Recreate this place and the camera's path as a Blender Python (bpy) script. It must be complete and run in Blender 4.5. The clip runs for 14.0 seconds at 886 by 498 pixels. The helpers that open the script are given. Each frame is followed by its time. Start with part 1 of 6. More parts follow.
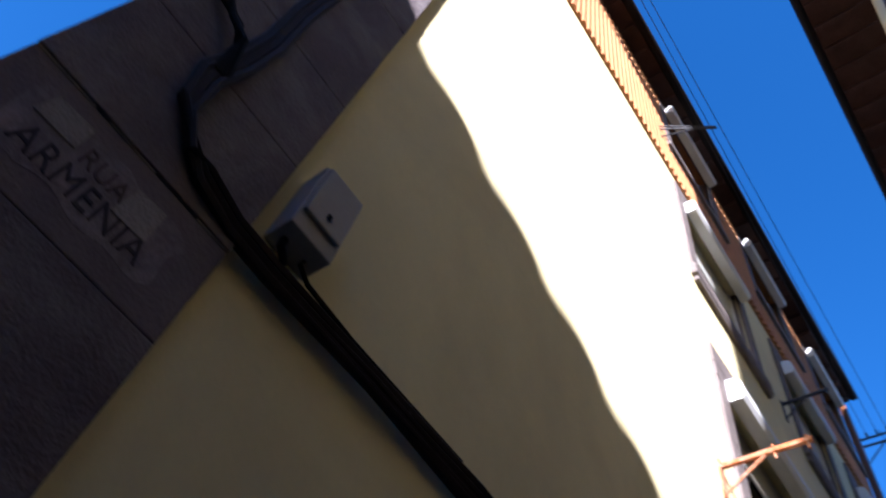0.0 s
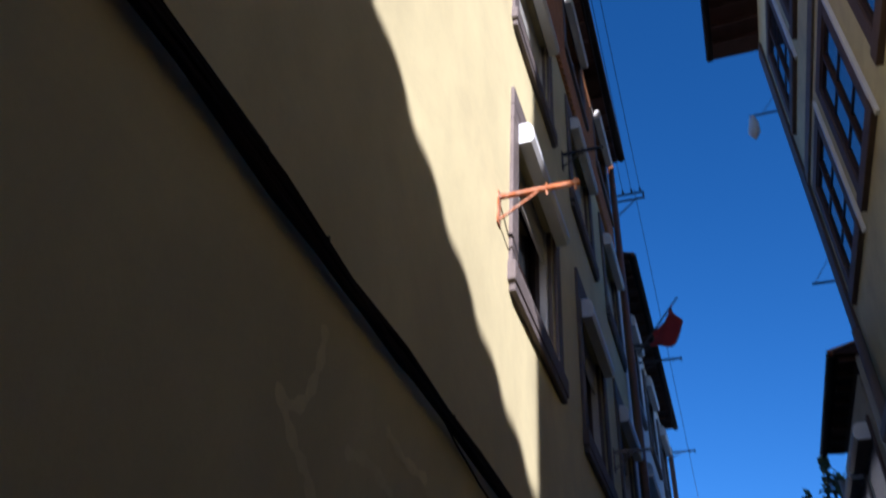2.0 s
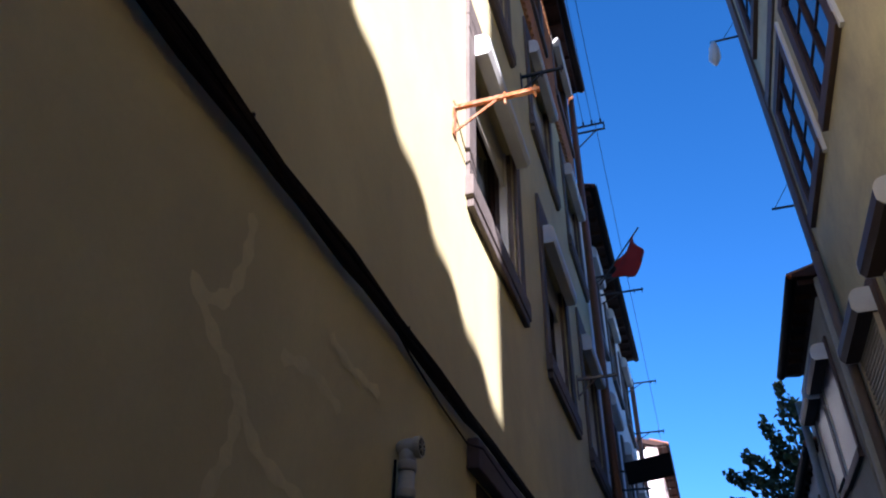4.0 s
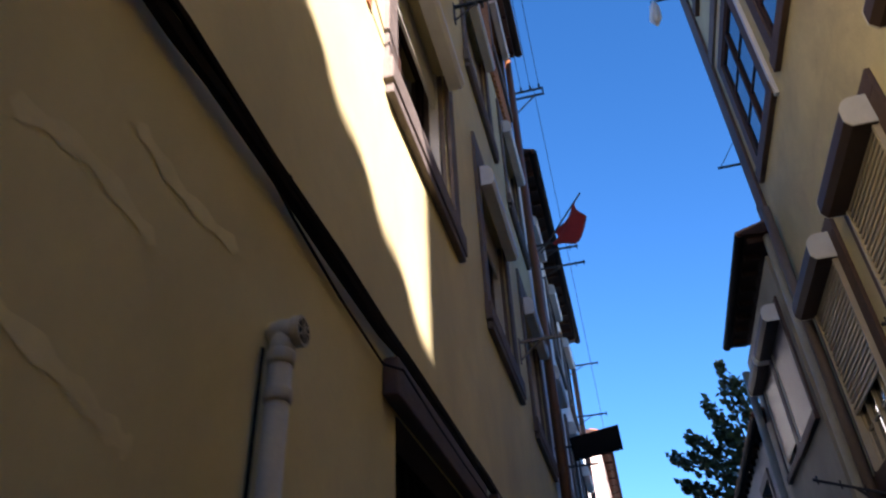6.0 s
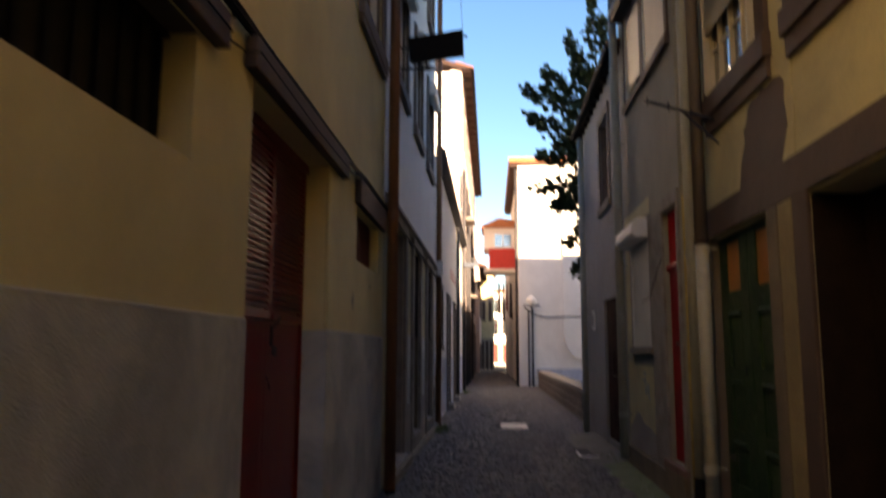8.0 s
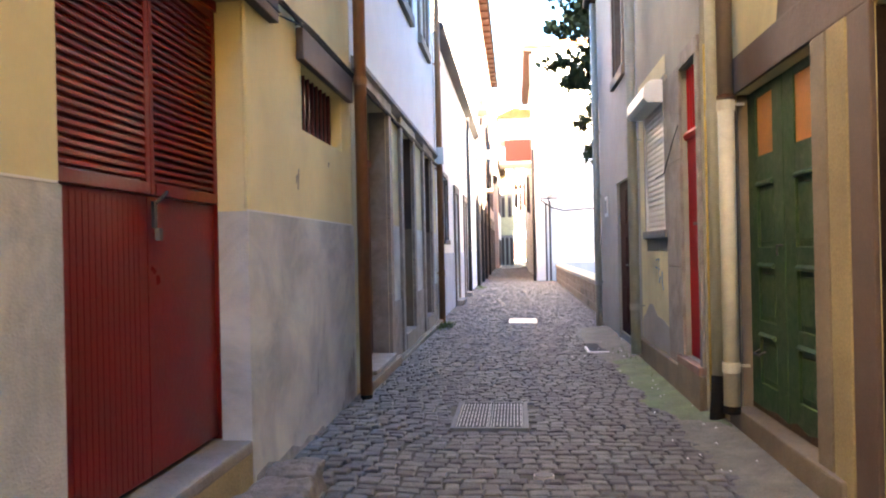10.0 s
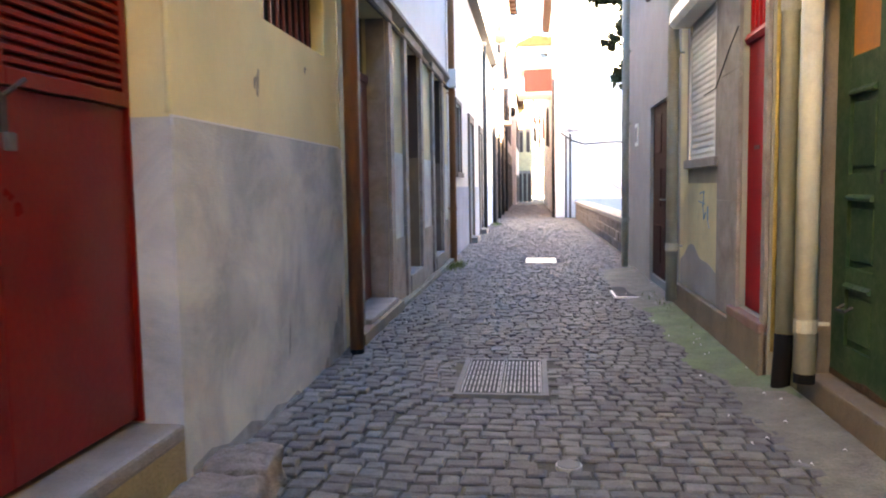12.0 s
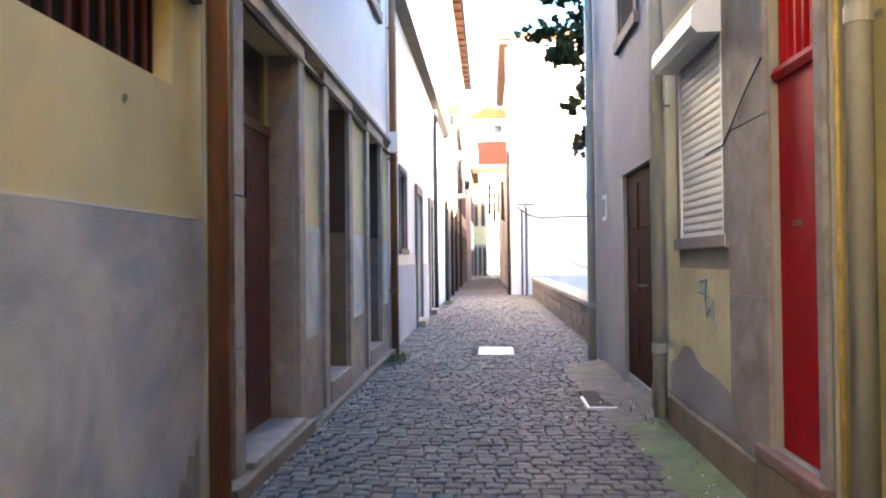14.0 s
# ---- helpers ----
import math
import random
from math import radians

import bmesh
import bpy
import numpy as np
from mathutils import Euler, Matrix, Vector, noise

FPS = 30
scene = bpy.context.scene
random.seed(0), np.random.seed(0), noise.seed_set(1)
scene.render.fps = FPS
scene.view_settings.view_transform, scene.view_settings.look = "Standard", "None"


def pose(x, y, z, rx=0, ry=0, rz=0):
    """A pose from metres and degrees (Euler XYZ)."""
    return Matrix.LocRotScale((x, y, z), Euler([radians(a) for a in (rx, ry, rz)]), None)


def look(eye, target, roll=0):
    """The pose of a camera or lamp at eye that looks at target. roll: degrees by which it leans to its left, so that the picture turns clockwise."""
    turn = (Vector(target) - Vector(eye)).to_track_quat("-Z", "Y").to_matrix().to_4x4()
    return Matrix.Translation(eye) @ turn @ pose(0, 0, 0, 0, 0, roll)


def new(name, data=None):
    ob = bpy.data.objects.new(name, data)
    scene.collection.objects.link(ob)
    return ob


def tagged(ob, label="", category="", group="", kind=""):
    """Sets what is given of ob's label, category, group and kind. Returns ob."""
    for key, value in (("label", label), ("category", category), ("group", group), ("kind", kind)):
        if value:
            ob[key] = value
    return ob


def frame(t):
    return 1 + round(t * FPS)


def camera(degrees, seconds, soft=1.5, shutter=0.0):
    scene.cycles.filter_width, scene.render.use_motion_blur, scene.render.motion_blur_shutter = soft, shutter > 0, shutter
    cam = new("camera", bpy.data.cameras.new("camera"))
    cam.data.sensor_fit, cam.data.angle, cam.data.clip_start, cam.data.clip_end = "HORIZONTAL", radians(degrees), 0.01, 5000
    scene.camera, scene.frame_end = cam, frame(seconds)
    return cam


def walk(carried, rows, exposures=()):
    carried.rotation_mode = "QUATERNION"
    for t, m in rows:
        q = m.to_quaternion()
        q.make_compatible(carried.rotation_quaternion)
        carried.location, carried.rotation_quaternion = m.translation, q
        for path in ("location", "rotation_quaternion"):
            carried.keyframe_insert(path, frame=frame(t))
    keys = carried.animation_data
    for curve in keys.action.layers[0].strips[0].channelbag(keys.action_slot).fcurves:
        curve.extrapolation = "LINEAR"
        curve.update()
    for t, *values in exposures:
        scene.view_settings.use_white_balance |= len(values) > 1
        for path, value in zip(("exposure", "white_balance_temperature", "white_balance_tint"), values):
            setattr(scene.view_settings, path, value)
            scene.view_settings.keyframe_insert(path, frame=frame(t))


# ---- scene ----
cam = camera(62.0, 14.0, soft=2.0, shutter=0.5)
METRES, EYE, TILT, LEAN, TURN = 7.2, 1.5, 0.0, 0.0, -38.7
ROWS = [
    (0.0, 0.0, 0.0, 0.0, -15.69, 58.77, -9.81),
    (0.5, -0.0005, 0.0029, -0.0033, -22.99, 55.65, -8.37),
    (1.0, 0.0002, 0.002, -0.0074, -28.34, 51.45, -7.14),
    (1.5, 0.0018, 0.0023, -0.0111, -31.06, 46.36, -5.74),
    (2.0, -0.0005, 0.0015, -0.0153, -31.66, 39.75, -3.95),
    (2.5, -0.003, 0.0013, -0.0197, -33.03, 35.85, -1.99),
    (5.0, 0.0663, 0.0923, -0.007, -33.43, 35.47, -0.28),
    (5.5, 0.0868, 0.1216, -0.0058, -34.87, 35.01, 0.29),
    (6.0, 0.125, 0.1524, -0.0037, -36.6, 35.88, 2.28),
    (6.5, 0.1595, 0.1779, -0.0053, -40.67, 31.06, 1.0),
    (7.0, 0.1954, 0.2046, -0.0033, -45.73, 27.74, 1.08),
    (7.5, 0.2424, 0.214, -0.0134, -49.61, 16.76, 0.9),
    (8.0, 0.2841, 0.2159, -0.018, -47.59, 7.92, -0.2),
    (8.2, 0.2994, 0.2219, -0.0236, -49.1, 5.31, 0.5),
    (10.3, 0.458, 0.286, -0.035, -45.75, -0.35, 1.5),
    (10.5, 0.4666, 0.2908, -0.0374, -46.38, -0.29, 2.37),
    (11.0, 0.4919, 0.3166, -0.0435, -45.71, -4.19, 2.64),
    (11.5, 0.5278, 0.3464, -0.0404, -43.7, -3.83, 1.06),
    (12.0, 0.5669, 0.383, -0.0416, -44.37, -4.8, 0.9),
    (12.5, 0.611, 0.4138, -0.0385, -46.11, -4.87, 1.32),
    (13.0, 0.6677, 0.4458, -0.034, -43.98, -5.27, -0.67),
    (13.5, 0.7182, 0.4909, -0.0319, -45.42, -0.65, 0.35),
    (14.0, 0.7712, 0.5391, -0.0292, -47.75, 0.82, 0.65),
]
EXPOSURES = [(0.0, 2.3, 5400, 23), (0.5, 1.9, 5400, 24), (1.0, 1.35, 5400, 24), (1.5, 1.15, 5400, 22), (2.5, 1.65, 5500, 25), (5.0, 2.25, 5900, 25), (7.0, 2.6, 7000, 26), (7.5, 2.55, 7900, 25), (8.2, 3.0, 11800, 27), (10.3, 5.8, 9800, 21), (14.0, 5.7, 9600, 18)]
walk(cam, [(t, pose(0, 0, EYE, TILT, LEAN, TURN) @ pose(METRES * x, METRES * y, METRES * z, 90 + pitch, roll, yaw)) for t, x, y, z, yaw, pitch, roll in ROWS], EXPOSURES)

# ---- light: low sun from behind the walker, clear sky ----
SUN_TO = Vector((-2.1, -1.0, 1.05)).normalized()
SUN_EL = math.asin(SUN_TO.z)
world = bpy.data.worlds.new("world")
scene.world = world
world.use_nodes = True
wn = world.node_tree
sky = wn.nodes.new("ShaderNodeTexSky")
sky.sky_type, sky.sun_disc = "NISHITA", False
sky.sun_elevation, sky.sun_rotation = SUN_EL, math.atan2(SUN_TO.x, SUN_TO.y)
sky.air_density, sky.dust_density, sky.ozone_density = 1.0, 0.2, 5.0
clear = wn.nodes.new("ShaderNodeHueSaturation")
clear.inputs["Saturation"].default_value = 1.2
wn.links.new(sky.outputs[0], clear.inputs["Color"])
wn.links.new(clear.outputs[0], wn.nodes["Background"].inputs[0])
wn.nodes["Background"].inputs[1].default_value = 0.06
sun = new("sun", bpy.data.lights.new("sun", "SUN"))
sun.data.energy, sun.data.angle, sun.data.color = 4.4, radians(0.5), (1.0, 0.93, 0.82)
sun.matrix_world = look((0, 0, 30), Vector((0, 0, 30)) - SUN_TO)


# ---- materials ----
def material(name, colour, rough=0.8, metal=0.0, var=0.15, scale=3.0, bump=0.3, fine=60.0, stain=None, stain_amt=0.0, stain_scale=1.2,
             per_object=0.0, per_island=0.0, stretch=(1, 1, 1), spec=0.4, veins=0.0, grain=None):
    m = bpy.data.materials.new(name)
    m.use_nodes = True
    t = m.node_tree
    N, L = t.nodes, t.links
    b = N["Principled BSDF"]
    b.inputs["Roughness"].default_value, b.inputs["Metallic"].default_value = rough, metal
    b.inputs["Specular IOR Level"].default_value = spec
    co = N.new("ShaderNodeTexCoord")
    mp = N.new("ShaderNodeMapping")
    mp.inputs["Scale"].default_value = stretch
    L.new(co.outputs["Object"], mp.inputs["Vector"])
    big = N.new("ShaderNodeTexNoise")
    big.inputs["Scale"].default_value, big.inputs["Detail"].default_value, big.inputs["Roughness"].default_value = scale, 6, 0.62
    small = N.new("ShaderNodeTexNoise")
    small.inputs["Scale"].default_value, small.inputs["Detail"].default_value = fine, 4
    L.new(mp.outputs[0], big.inputs["Vector"])
    L.new(mp.outputs[0], small.inputs["Vector"])
    mix = N.new("ShaderNodeMix")
    mix.data_type = "RGBA"
    mix.inputs["A"].default_value = (*[c * (1 - var) for c in colour], 1)
    mix.inputs["B"].default_value = (*[min(c * (1 + var), 0.95) for c in colour], 1)
    mr = N.new("ShaderNodeMapRange")
    mr.inputs[1].default_value, mr.inputs[2].default_value = 0.32, 0.68
    L.new(big.outputs["Fac"], mr.inputs[0])
    L.new(mr.outputs[0], mix.inputs["Factor"])
    out = mix.outputs["Result"]
    mix2 = N.new("ShaderNodeMix")
    mix2.data_type, mix2.blend_type = "RGBA", "MULTIPLY"
    mix2.inputs["Factor"].default_value = min(1.0, var * 2) if grain is None else grain
    mr2 = N.new("ShaderNodeMapRange")
    mr2.inputs[1].default_value, mr2.inputs[2].default_value, mr2.inputs[3].default_value = 0.3, 0.65, 0.6
    L.new(small.outputs["Fac"], mr2.inputs[0])
    L.new(out, mix2.inputs["A"])
    L.new(mr2.outputs[0], mix2.inputs["B"])
    out = mix2.outputs["Result"]
    if stain_amt:
        sn = N.new("ShaderNodeTexNoise")
        sn.inputs["Scale"].default_value, sn.inputs["Detail"].default_value, sn.inputs["Roughness"].default_value = stain_scale, 8, 0.7
        sn.inputs["Distortion"].default_value = 0.6
        L.new(co.outputs["Object"], sn.inputs["Vector"])
        sr = N.new("ShaderNodeMapRange")
        sr.inputs[1].default_value, sr.inputs[2].default_value, sr.inputs[4].default_value = 0.44, 0.68, stain_amt
        L.new(sn.outputs["Fac"], sr.inputs[0])
        m3 = N.new("ShaderNodeMix")
        m3.data_type = "RGBA"
        m3.inputs["B"].default_value = (*stain, 1)
        L.new(sr.outputs[0], m3.inputs["Factor"])
        L.new(out, m3.inputs["A"])
        out = m3.outputs["Result"]
    if veins:
        dn = N.new("ShaderNodeTexNoise")
        dn.inputs["Scale"].default_value, dn.inputs["Detail"].default_value = 1.6, 5
        L.new(co.outputs["Object"], dn.inputs["Vector"])
        va = N.new("ShaderNodeVectorMath")
        va.operation = "MULTIPLY_ADD"
        va.inputs[1].default_value = (0.9, 0.9, 0.9)
        L.new(dn.outputs["Color"], va.inputs[0])
        L.new(co.outputs["Object"], va.inputs[2])
        vo = N.new("ShaderNodeTexVoronoi")
        vo.feature = "DISTANCE_TO_EDGE"
        vo.inputs["Scale"].default_value = 1.1
        L.new(va.outputs[0], vo.inputs["Vector"])
        vr = N.new("ShaderNodeMapRange")
        vr.inputs[1].default_value, vr.inputs[2].default_value, vr.inputs[3].default_value, vr.inputs[4].default_value = 0.015, 0.1, veins, 0.0
        L.new(vo.outputs["Distance"], vr.inputs[0])
        vm = N.new("ShaderNodeMath")
        vm.operation = "MULTIPLY"
        L.new(vr.outputs[0], vm.inputs[0])
        L.new(mr.outputs[0], vm.inputs[1])
        m4 = N.new("ShaderNodeMix")
        m4.data_type = "RGBA"
        m4.inputs["B"].default_value = (*[min(0.92, q * 1.2 + 0.06) for q in colour], 1)
        L.new(vm.outputs[0], m4.inputs["Factor"])
        L.new(out, m4.inputs["A"])
        out = m4.outputs["Result"]
    for amount, src in ((per_object, "ShaderNodeObjectInfo"), (per_island, "ShaderNodeNewGeometry")):
        if amount:
            oi = N.new(src)
            hsv = N.new("ShaderNodeHueSaturation")
            r = N.new("ShaderNodeMapRange")
            r.inputs[3].default_value, r.inputs[4].default_value = 1 - amount, 1 + amount
            L.new(oi.outputs["Random" if src == "ShaderNodeObjectInfo" else "Random Per Island"], r.inputs[0])
            L.new(r.outputs[0], hsv.inputs["Value"])
            L.new(out, hsv.inputs["Color"])
            out = hsv.outputs["Color"]
    L.new(out, b.inputs["Base Color"])
    rr = N.new("ShaderNodeMapRange")
    rr.inputs[3].default_value, rr.inputs[4].default_value = max(0.02, rough - 0.12), min(1, rough + 0.12)
    L.new(big.outputs["Fac"], rr.inputs[0])
    L.new(rr.outputs[0], b.inputs["Roughness"])
    if bump:
        add = N.new("ShaderNodeMath")
        add.operation = "MULTIPLY_ADD"
        add.inputs[1].default_value = 4.0
        L.new(big.outputs["Fac"], add.inputs[0])
        L.new(small.outputs["Fac"], add.inputs[2])
        bp = N.new("ShaderNodeBump")
        bp.inputs["Strength"].default_value, bp.inputs["Distance"].default_value = bump, 0.012
        L.new(add.outputs[0], bp.inputs["Height"])
        L.new(bp.outputs[0], b.inputs["Normal"])
    return m


YELLOW = material("yellow_plaster", (0.74, 0.65, 0.36), 0.85, var=0.13, scale=0.8, fine=70, bump=0.10, stain=(0.5, 0.42, 0.24), stain_amt=0.35, stain_scale=0.7, stretch=(1, 1, 0.6), grain=0.07)
SEAM = material("pale_filler_plaster", (0.80, 0.71, 0.42), 0.85, var=0.13, scale=5, fine=60, bump=0.1, grain=0.08)
DAMP = material("damp_cement_stain", (0.29, 0.30, 0.31), 0.8, var=0.25, scale=5, bump=0.3, stain=(0.4, 0.42, 0.44), stain_amt=0.8, stain_scale=6)
LINTEL = material("brown_weathered_lintel_stone", (0.125, 0.085, 0.07), 0.8, var=0.2, scale=4, fine=90, bump=0.4, stain=(0.08, 0.06, 0.055), stain_amt=0.5, stain_scale=3)
BLOCK = material("rough_brown_granite_block", (0.27, 0.22, 0.185), 0.85, var=0.28, scale=7, fine=110, bump=1.0, stain=(0.11, 0.085, 0.07), stain_amt=0.75, stain_scale=5)
RUBBERCABLE = material("dusty_black_cable", (0.022, 0.015, 0.014), 0.7, var=0.3, scale=8, bump=0.1, spec=0.2)
SIDEPIPE = material("pale_grey_pipe", (0.42, 0.42, 0.36), 0.5, var=0.12, scale=4, bump=0.15, stain=(0.3, 0.29, 0.25), stain_amt=0.4, stain_scale=4)
SIGNPAINT = material("peeling_lavender_paint", (0.215, 0.175, 0.19), 0.8, var=0.3, scale=9, fine=60, bump=0.3, stain=(0.12, 0.09, 0.095), stain_amt=0.95, stain_scale=11)
LANTERNBLUE = material("dull_blue_grey_paint", (0.05, 0.07, 0.1), 0.6, var=0.15, bump=0.1)
OLIVE = material("drab_olive_render", (0.33, 0.315, 0.265), 0.88, var=0.15, scale=1.2, bump=0.35, stain=(0.26, 0.24, 0.21), stain_amt=0.4, stain_scale=1.2)
# Wood taken down to near black to hold the shade of deep openings.
SHADEWOOD = material("wood_near_black_for_shade", (0.022, 0.013, 0.011), 0.8, spec=0.1, var=0.3, scale=4, bump=0.3)
GASYELLOW = material("faded_yellow_pipe_paint", (0.5, 0.36, 0.12), 0.6, var=0.25, scale=9, bump=0.1)
ROT = material("rotten_reddish_wood", (0.075, 0.035, 0.02), 0.9, var=0.4, scale=12, bump=0.5)
# Dark colour chosen to cut the light bounced by the plain end houses.
FARWALL = material("low_bounce_render", (0.16, 0.13, 0.11), 0.9, var=0.2, scale=1.5, bump=0.2)
CREAM = material("cream_plaster", (0.62, 0.55, 0.33), 0.85, var=0.12, scale=1.1, bump=0.35, stain=(0.33, 0.28, 0.20), stain_amt=0.5, stain_scale=1.0)
OCHRE = material("ochre_render", (0.33, 0.26, 0.14), 0.85, var=0.3, scale=1.5, bump=0.35, stain=(0.25, 0.19, 0.12), stain_amt=0.6, stain_scale=2.0)
SMUDGE = material("grey_brown_smudge", (0.33, 0.30, 0.22), 0.85, var=0.25, scale=20, bump=0.1)
DADO = material("grey_cement_dado", (0.42, 0.45, 0.465), 0.85, var=0.24, scale=1.5, fine=80, bump=0.35, stain=(0.68, 0.68, 0.62), stain_amt=0.85, stain_scale=1.5, grain=0.12)
GREYWALL = material("grey_cement_render", (0.32, 0.305, 0.30), 0.88, var=0.15, scale=1.2, bump=0.4, stain=(0.25, 0.23, 0.22), stain_amt=0.4, stain_scale=1.2)
WHITE = material("white_plaster", (0.74, 0.74, 0.72), 0.85, var=0.06, scale=1.0, bump=0.25, stain=(0.5, 0.5, 0.48), stain_amt=0.25, stain_scale=1.0)
BLUEDADO = material("pale_blue_dado", (0.36, 0.43, 0.55), 0.8, var=0.12, scale=2, bump=0.25)
GRANITE = material("granite", (0.185, 0.15, 0.135), 0.8, var=0.22, scale=5, fine=120, bump=0.5, stain=(0.12, 0.10, 0.095), stain_amt=0.55, stain_scale=2.5)
PALEGRANITE = material("pale_granite", (0.31, 0.275, 0.25), 0.8, var=0.22, scale=4, fine=110, bump=0.5, stain=(0.15, 0.125, 0.115), stain_amt=0.7, stain_scale=3.0)
SIGNBLOCK = material("greyish_sign_stone", (0.15, 0.118, 0.122), 0.8, var=0.22, scale=3, fine=80, bump=0.3, stain=(0.10, 0.08, 0.085), stain_amt=0.6, stain_scale=3)
CORNERSTONE = material("purplish_corner_granite", (0.115, 0.088, 0.092), 0.8, var=0.2, scale=4, fine=90, bump=0.4, stain=(0.22, 0.2, 0.19), stain_amt=0.6, stain_scale=3)
STEP = material("worn_stone_step", (0.27, 0.24, 0.215), 0.75, var=0.2, scale=5, fine=90, bump=0.5, stain=(0.2, 0.18, 0.16), stain_amt=0.4, stain_scale=3)
COBBLE = material("granite_setts", (0.122, 0.118, 0.116), 0.8, var=0.25, scale=9, fine=90, bump=0.6, per_island=0.24, per_object=0.24, stain=(0.16, 0.145, 0.125), stain_amt=0.35, stain_scale=0.9)
JOINT = material("sandy_joints", (0.05, 0.046, 0.04), 0.95, var=0.3, scale=6, fine=60, bump=0.5, stain=(0.10, 0.11, 0.06), stain_amt=0.4, stain_scale=1.5)
CEMENT = material("cement_strip", (0.155, 0.145, 0.12), 0.9, var=0.28, scale=5, bump=0.8, stain=(0.115, 0.115, 0.085), stain_amt=0.7, stain_scale=1.6)
MOSS = material("moss", (0.12, 0.16, 0.05), 0.95, var=0.35, scale=6, bump=0.6)
MOSSY = material("mossy_cement", (0.12, 0.165, 0.075), 0.95, var=0.3, scale=4, bump=0.5, stain=(0.16, 0.16, 0.125), stain_amt=0.5, stain_scale=3.0)
REDSHEET = material("red_painted_sheet", (0.21, 0.011, 0.007), 0.32, spec=0.35, var=0.12, scale=2, bump=0.12, fine=40, stain=(0.17, 0.03, 0.02), stain_amt=0.5, stain_scale=2)
REDDOOR = material("bright_red_paint", (0.42, 0.006, 0.012), 0.55, var=0.1, scale=3, bump=0.15, spec=0.12, stain=(0.25, 0.02, 0.02), stain_amt=0.4, stain_scale=3)
GREEN = material("green_door_paint", (0.024, 0.068, 0.03), 0.5, var=0.25, scale=4, bump=0.25, spec=0.15, stain=(0.10, 0.13, 0.08), stain_amt=0.5, stain_scale=14)
MAROON = material("maroon_paint", (0.14, 0.034, 0.028), 0.4, var=0.2, scale=4, bump=0.2)
BROWNPIPE = material("brown_pipe_paint", (0.22, 0.085, 0.035), 0.45, var=0.2, scale=5, bump=0.2, stretch=(1, 1, 0.2))
CREAMPIPE = material("cream_pvc_pipe", (0.54, 0.50, 0.38), 0.5, var=0.1, scale=4, bump=0.15, stain=(0.3, 0.26, 0.2), stain_amt=0.4, stain_scale=4)
GREYPIPE = material("grey_green_pipe", (0.31, 0.32, 0.29), 0.5, var=0.12, scale=4, bump=0.15, stain=(0.2, 0.19, 0.16), stain_amt=0.4, stain_scale=4)
BLACK = material("black_rubber", (0.009, 0.008, 0.009), 0.85, var=0.2, bump=0.2, spec=0.15)
IRON = material("dark_iron", (0.05, 0.05, 0.055), 0.55, metal=0.4, var=0.2, bump=0.2)
STEEL = material("galvanised_cover", (0.14, 0.14, 0.14), 0.75, metal=0.0, var=0.15, scale=5, bump=0.2)
DULLIRON = material("dull_cast_cover", (0.05, 0.052, 0.05), 0.9, var=0.2, scale=6, bump=0.3, spec=0.1)
WORNSTEEL = material("worn_tread_steel", (0.40, 0.39, 0.38), 0.6, metal=0.0, var=0.3, scale=7, bump=0.2)
RUST = material("rusty_iron", (0.42, 0.12, 0.03), 0.8, var=0.35, scale=14, bump=0.5, stain=(0.6, 0.5, 0.4), stain_amt=0.5, stain_scale=12)
GREYIRON = material("weathered_grey_iron", (0.3, 0.27, 0.24), 0.75, var=0.25, scale=12, bump=0.3, stain=(0.25, 0.1, 0.04), stain_amt=0.6, stain_scale=9)
WHITEPAINT = material("white_paint", (0.72, 0.72, 0.70), 0.5, var=0.06, scale=4, bump=0.1)
SHUTTER = material("cream_shutter", (0.50, 0.44, 0.33), 0.55, var=0.08, scale=3, bump=0.1)
SHUTTERW = material("white_shutter", (0.62, 0.61, 0.56), 0.55, var=0.08, scale=3, bump=0.1)
BROWNWOOD = material("dark_wood", (0.05, 0.027, 0.022), 0.7, spec=0.15, var=0.3, scale=4, bump=0.3, stretch=(1, 1, 0.15))
TILE = material("terracotta_tiles", (0.36, 0.13, 0.06), 0.8, var=0.25, scale=5, bump=0.4, per_island=0.2)
CLAD = material("terracotta_cladding", (0.50, 0.22, 0.08), 0.75, var=0.15, scale=5, bump=0.3)
# Near-black colour stands in for the shade inside openings and rooms.
DARK = material("interior_shade_black", (0.012, 0.011, 0.011), 0.9, var=0.3, bump=0)
ORANGE = material("orange_board", (0.50, 0.20, 0.05), 0.5, var=0.15, scale=5, bump=0.1)
BARK = material("bark", (0.10, 0.075, 0.05), 0.9, var=0.3, scale=10, bump=0.8)
LEAF = material("leaves", (0.035, 0.055, 0.018), 0.7, var=0.3, scale=5, bump=0, per_island=0.4)
FLAGRED = material("red_cloth", (0.35, 0.03, 0.03), 0.9, var=0.15, bump=0.1)
REDPANEL = material("red_panel", (0.45, 0.035, 0.03), 0.6, var=0.12, bump=0.1)
CLOTH = material("dark_cloth", (0.022, 0.018, 0.024), 0.95, var=0.3, bump=0.3)
GREYBOX = material("grey_plastic_box", (0.31, 0.30, 0.30), 0.5, var=0.06, bump=0.08)
LETTER = material("faded_black_paint", (0.028, 0.022, 0.026), 0.8, var=0.3, scale=20, bump=0)
LETTER2 = material("brownish_letter_paint", (0.06, 0.04, 0.04), 0.8, var=0.3, scale=20, bump=0)
BLUEPAINT = material("blue_spray_paint", (0.15, 0.3, 0.42), 0.7, var=0.2, bump=0)
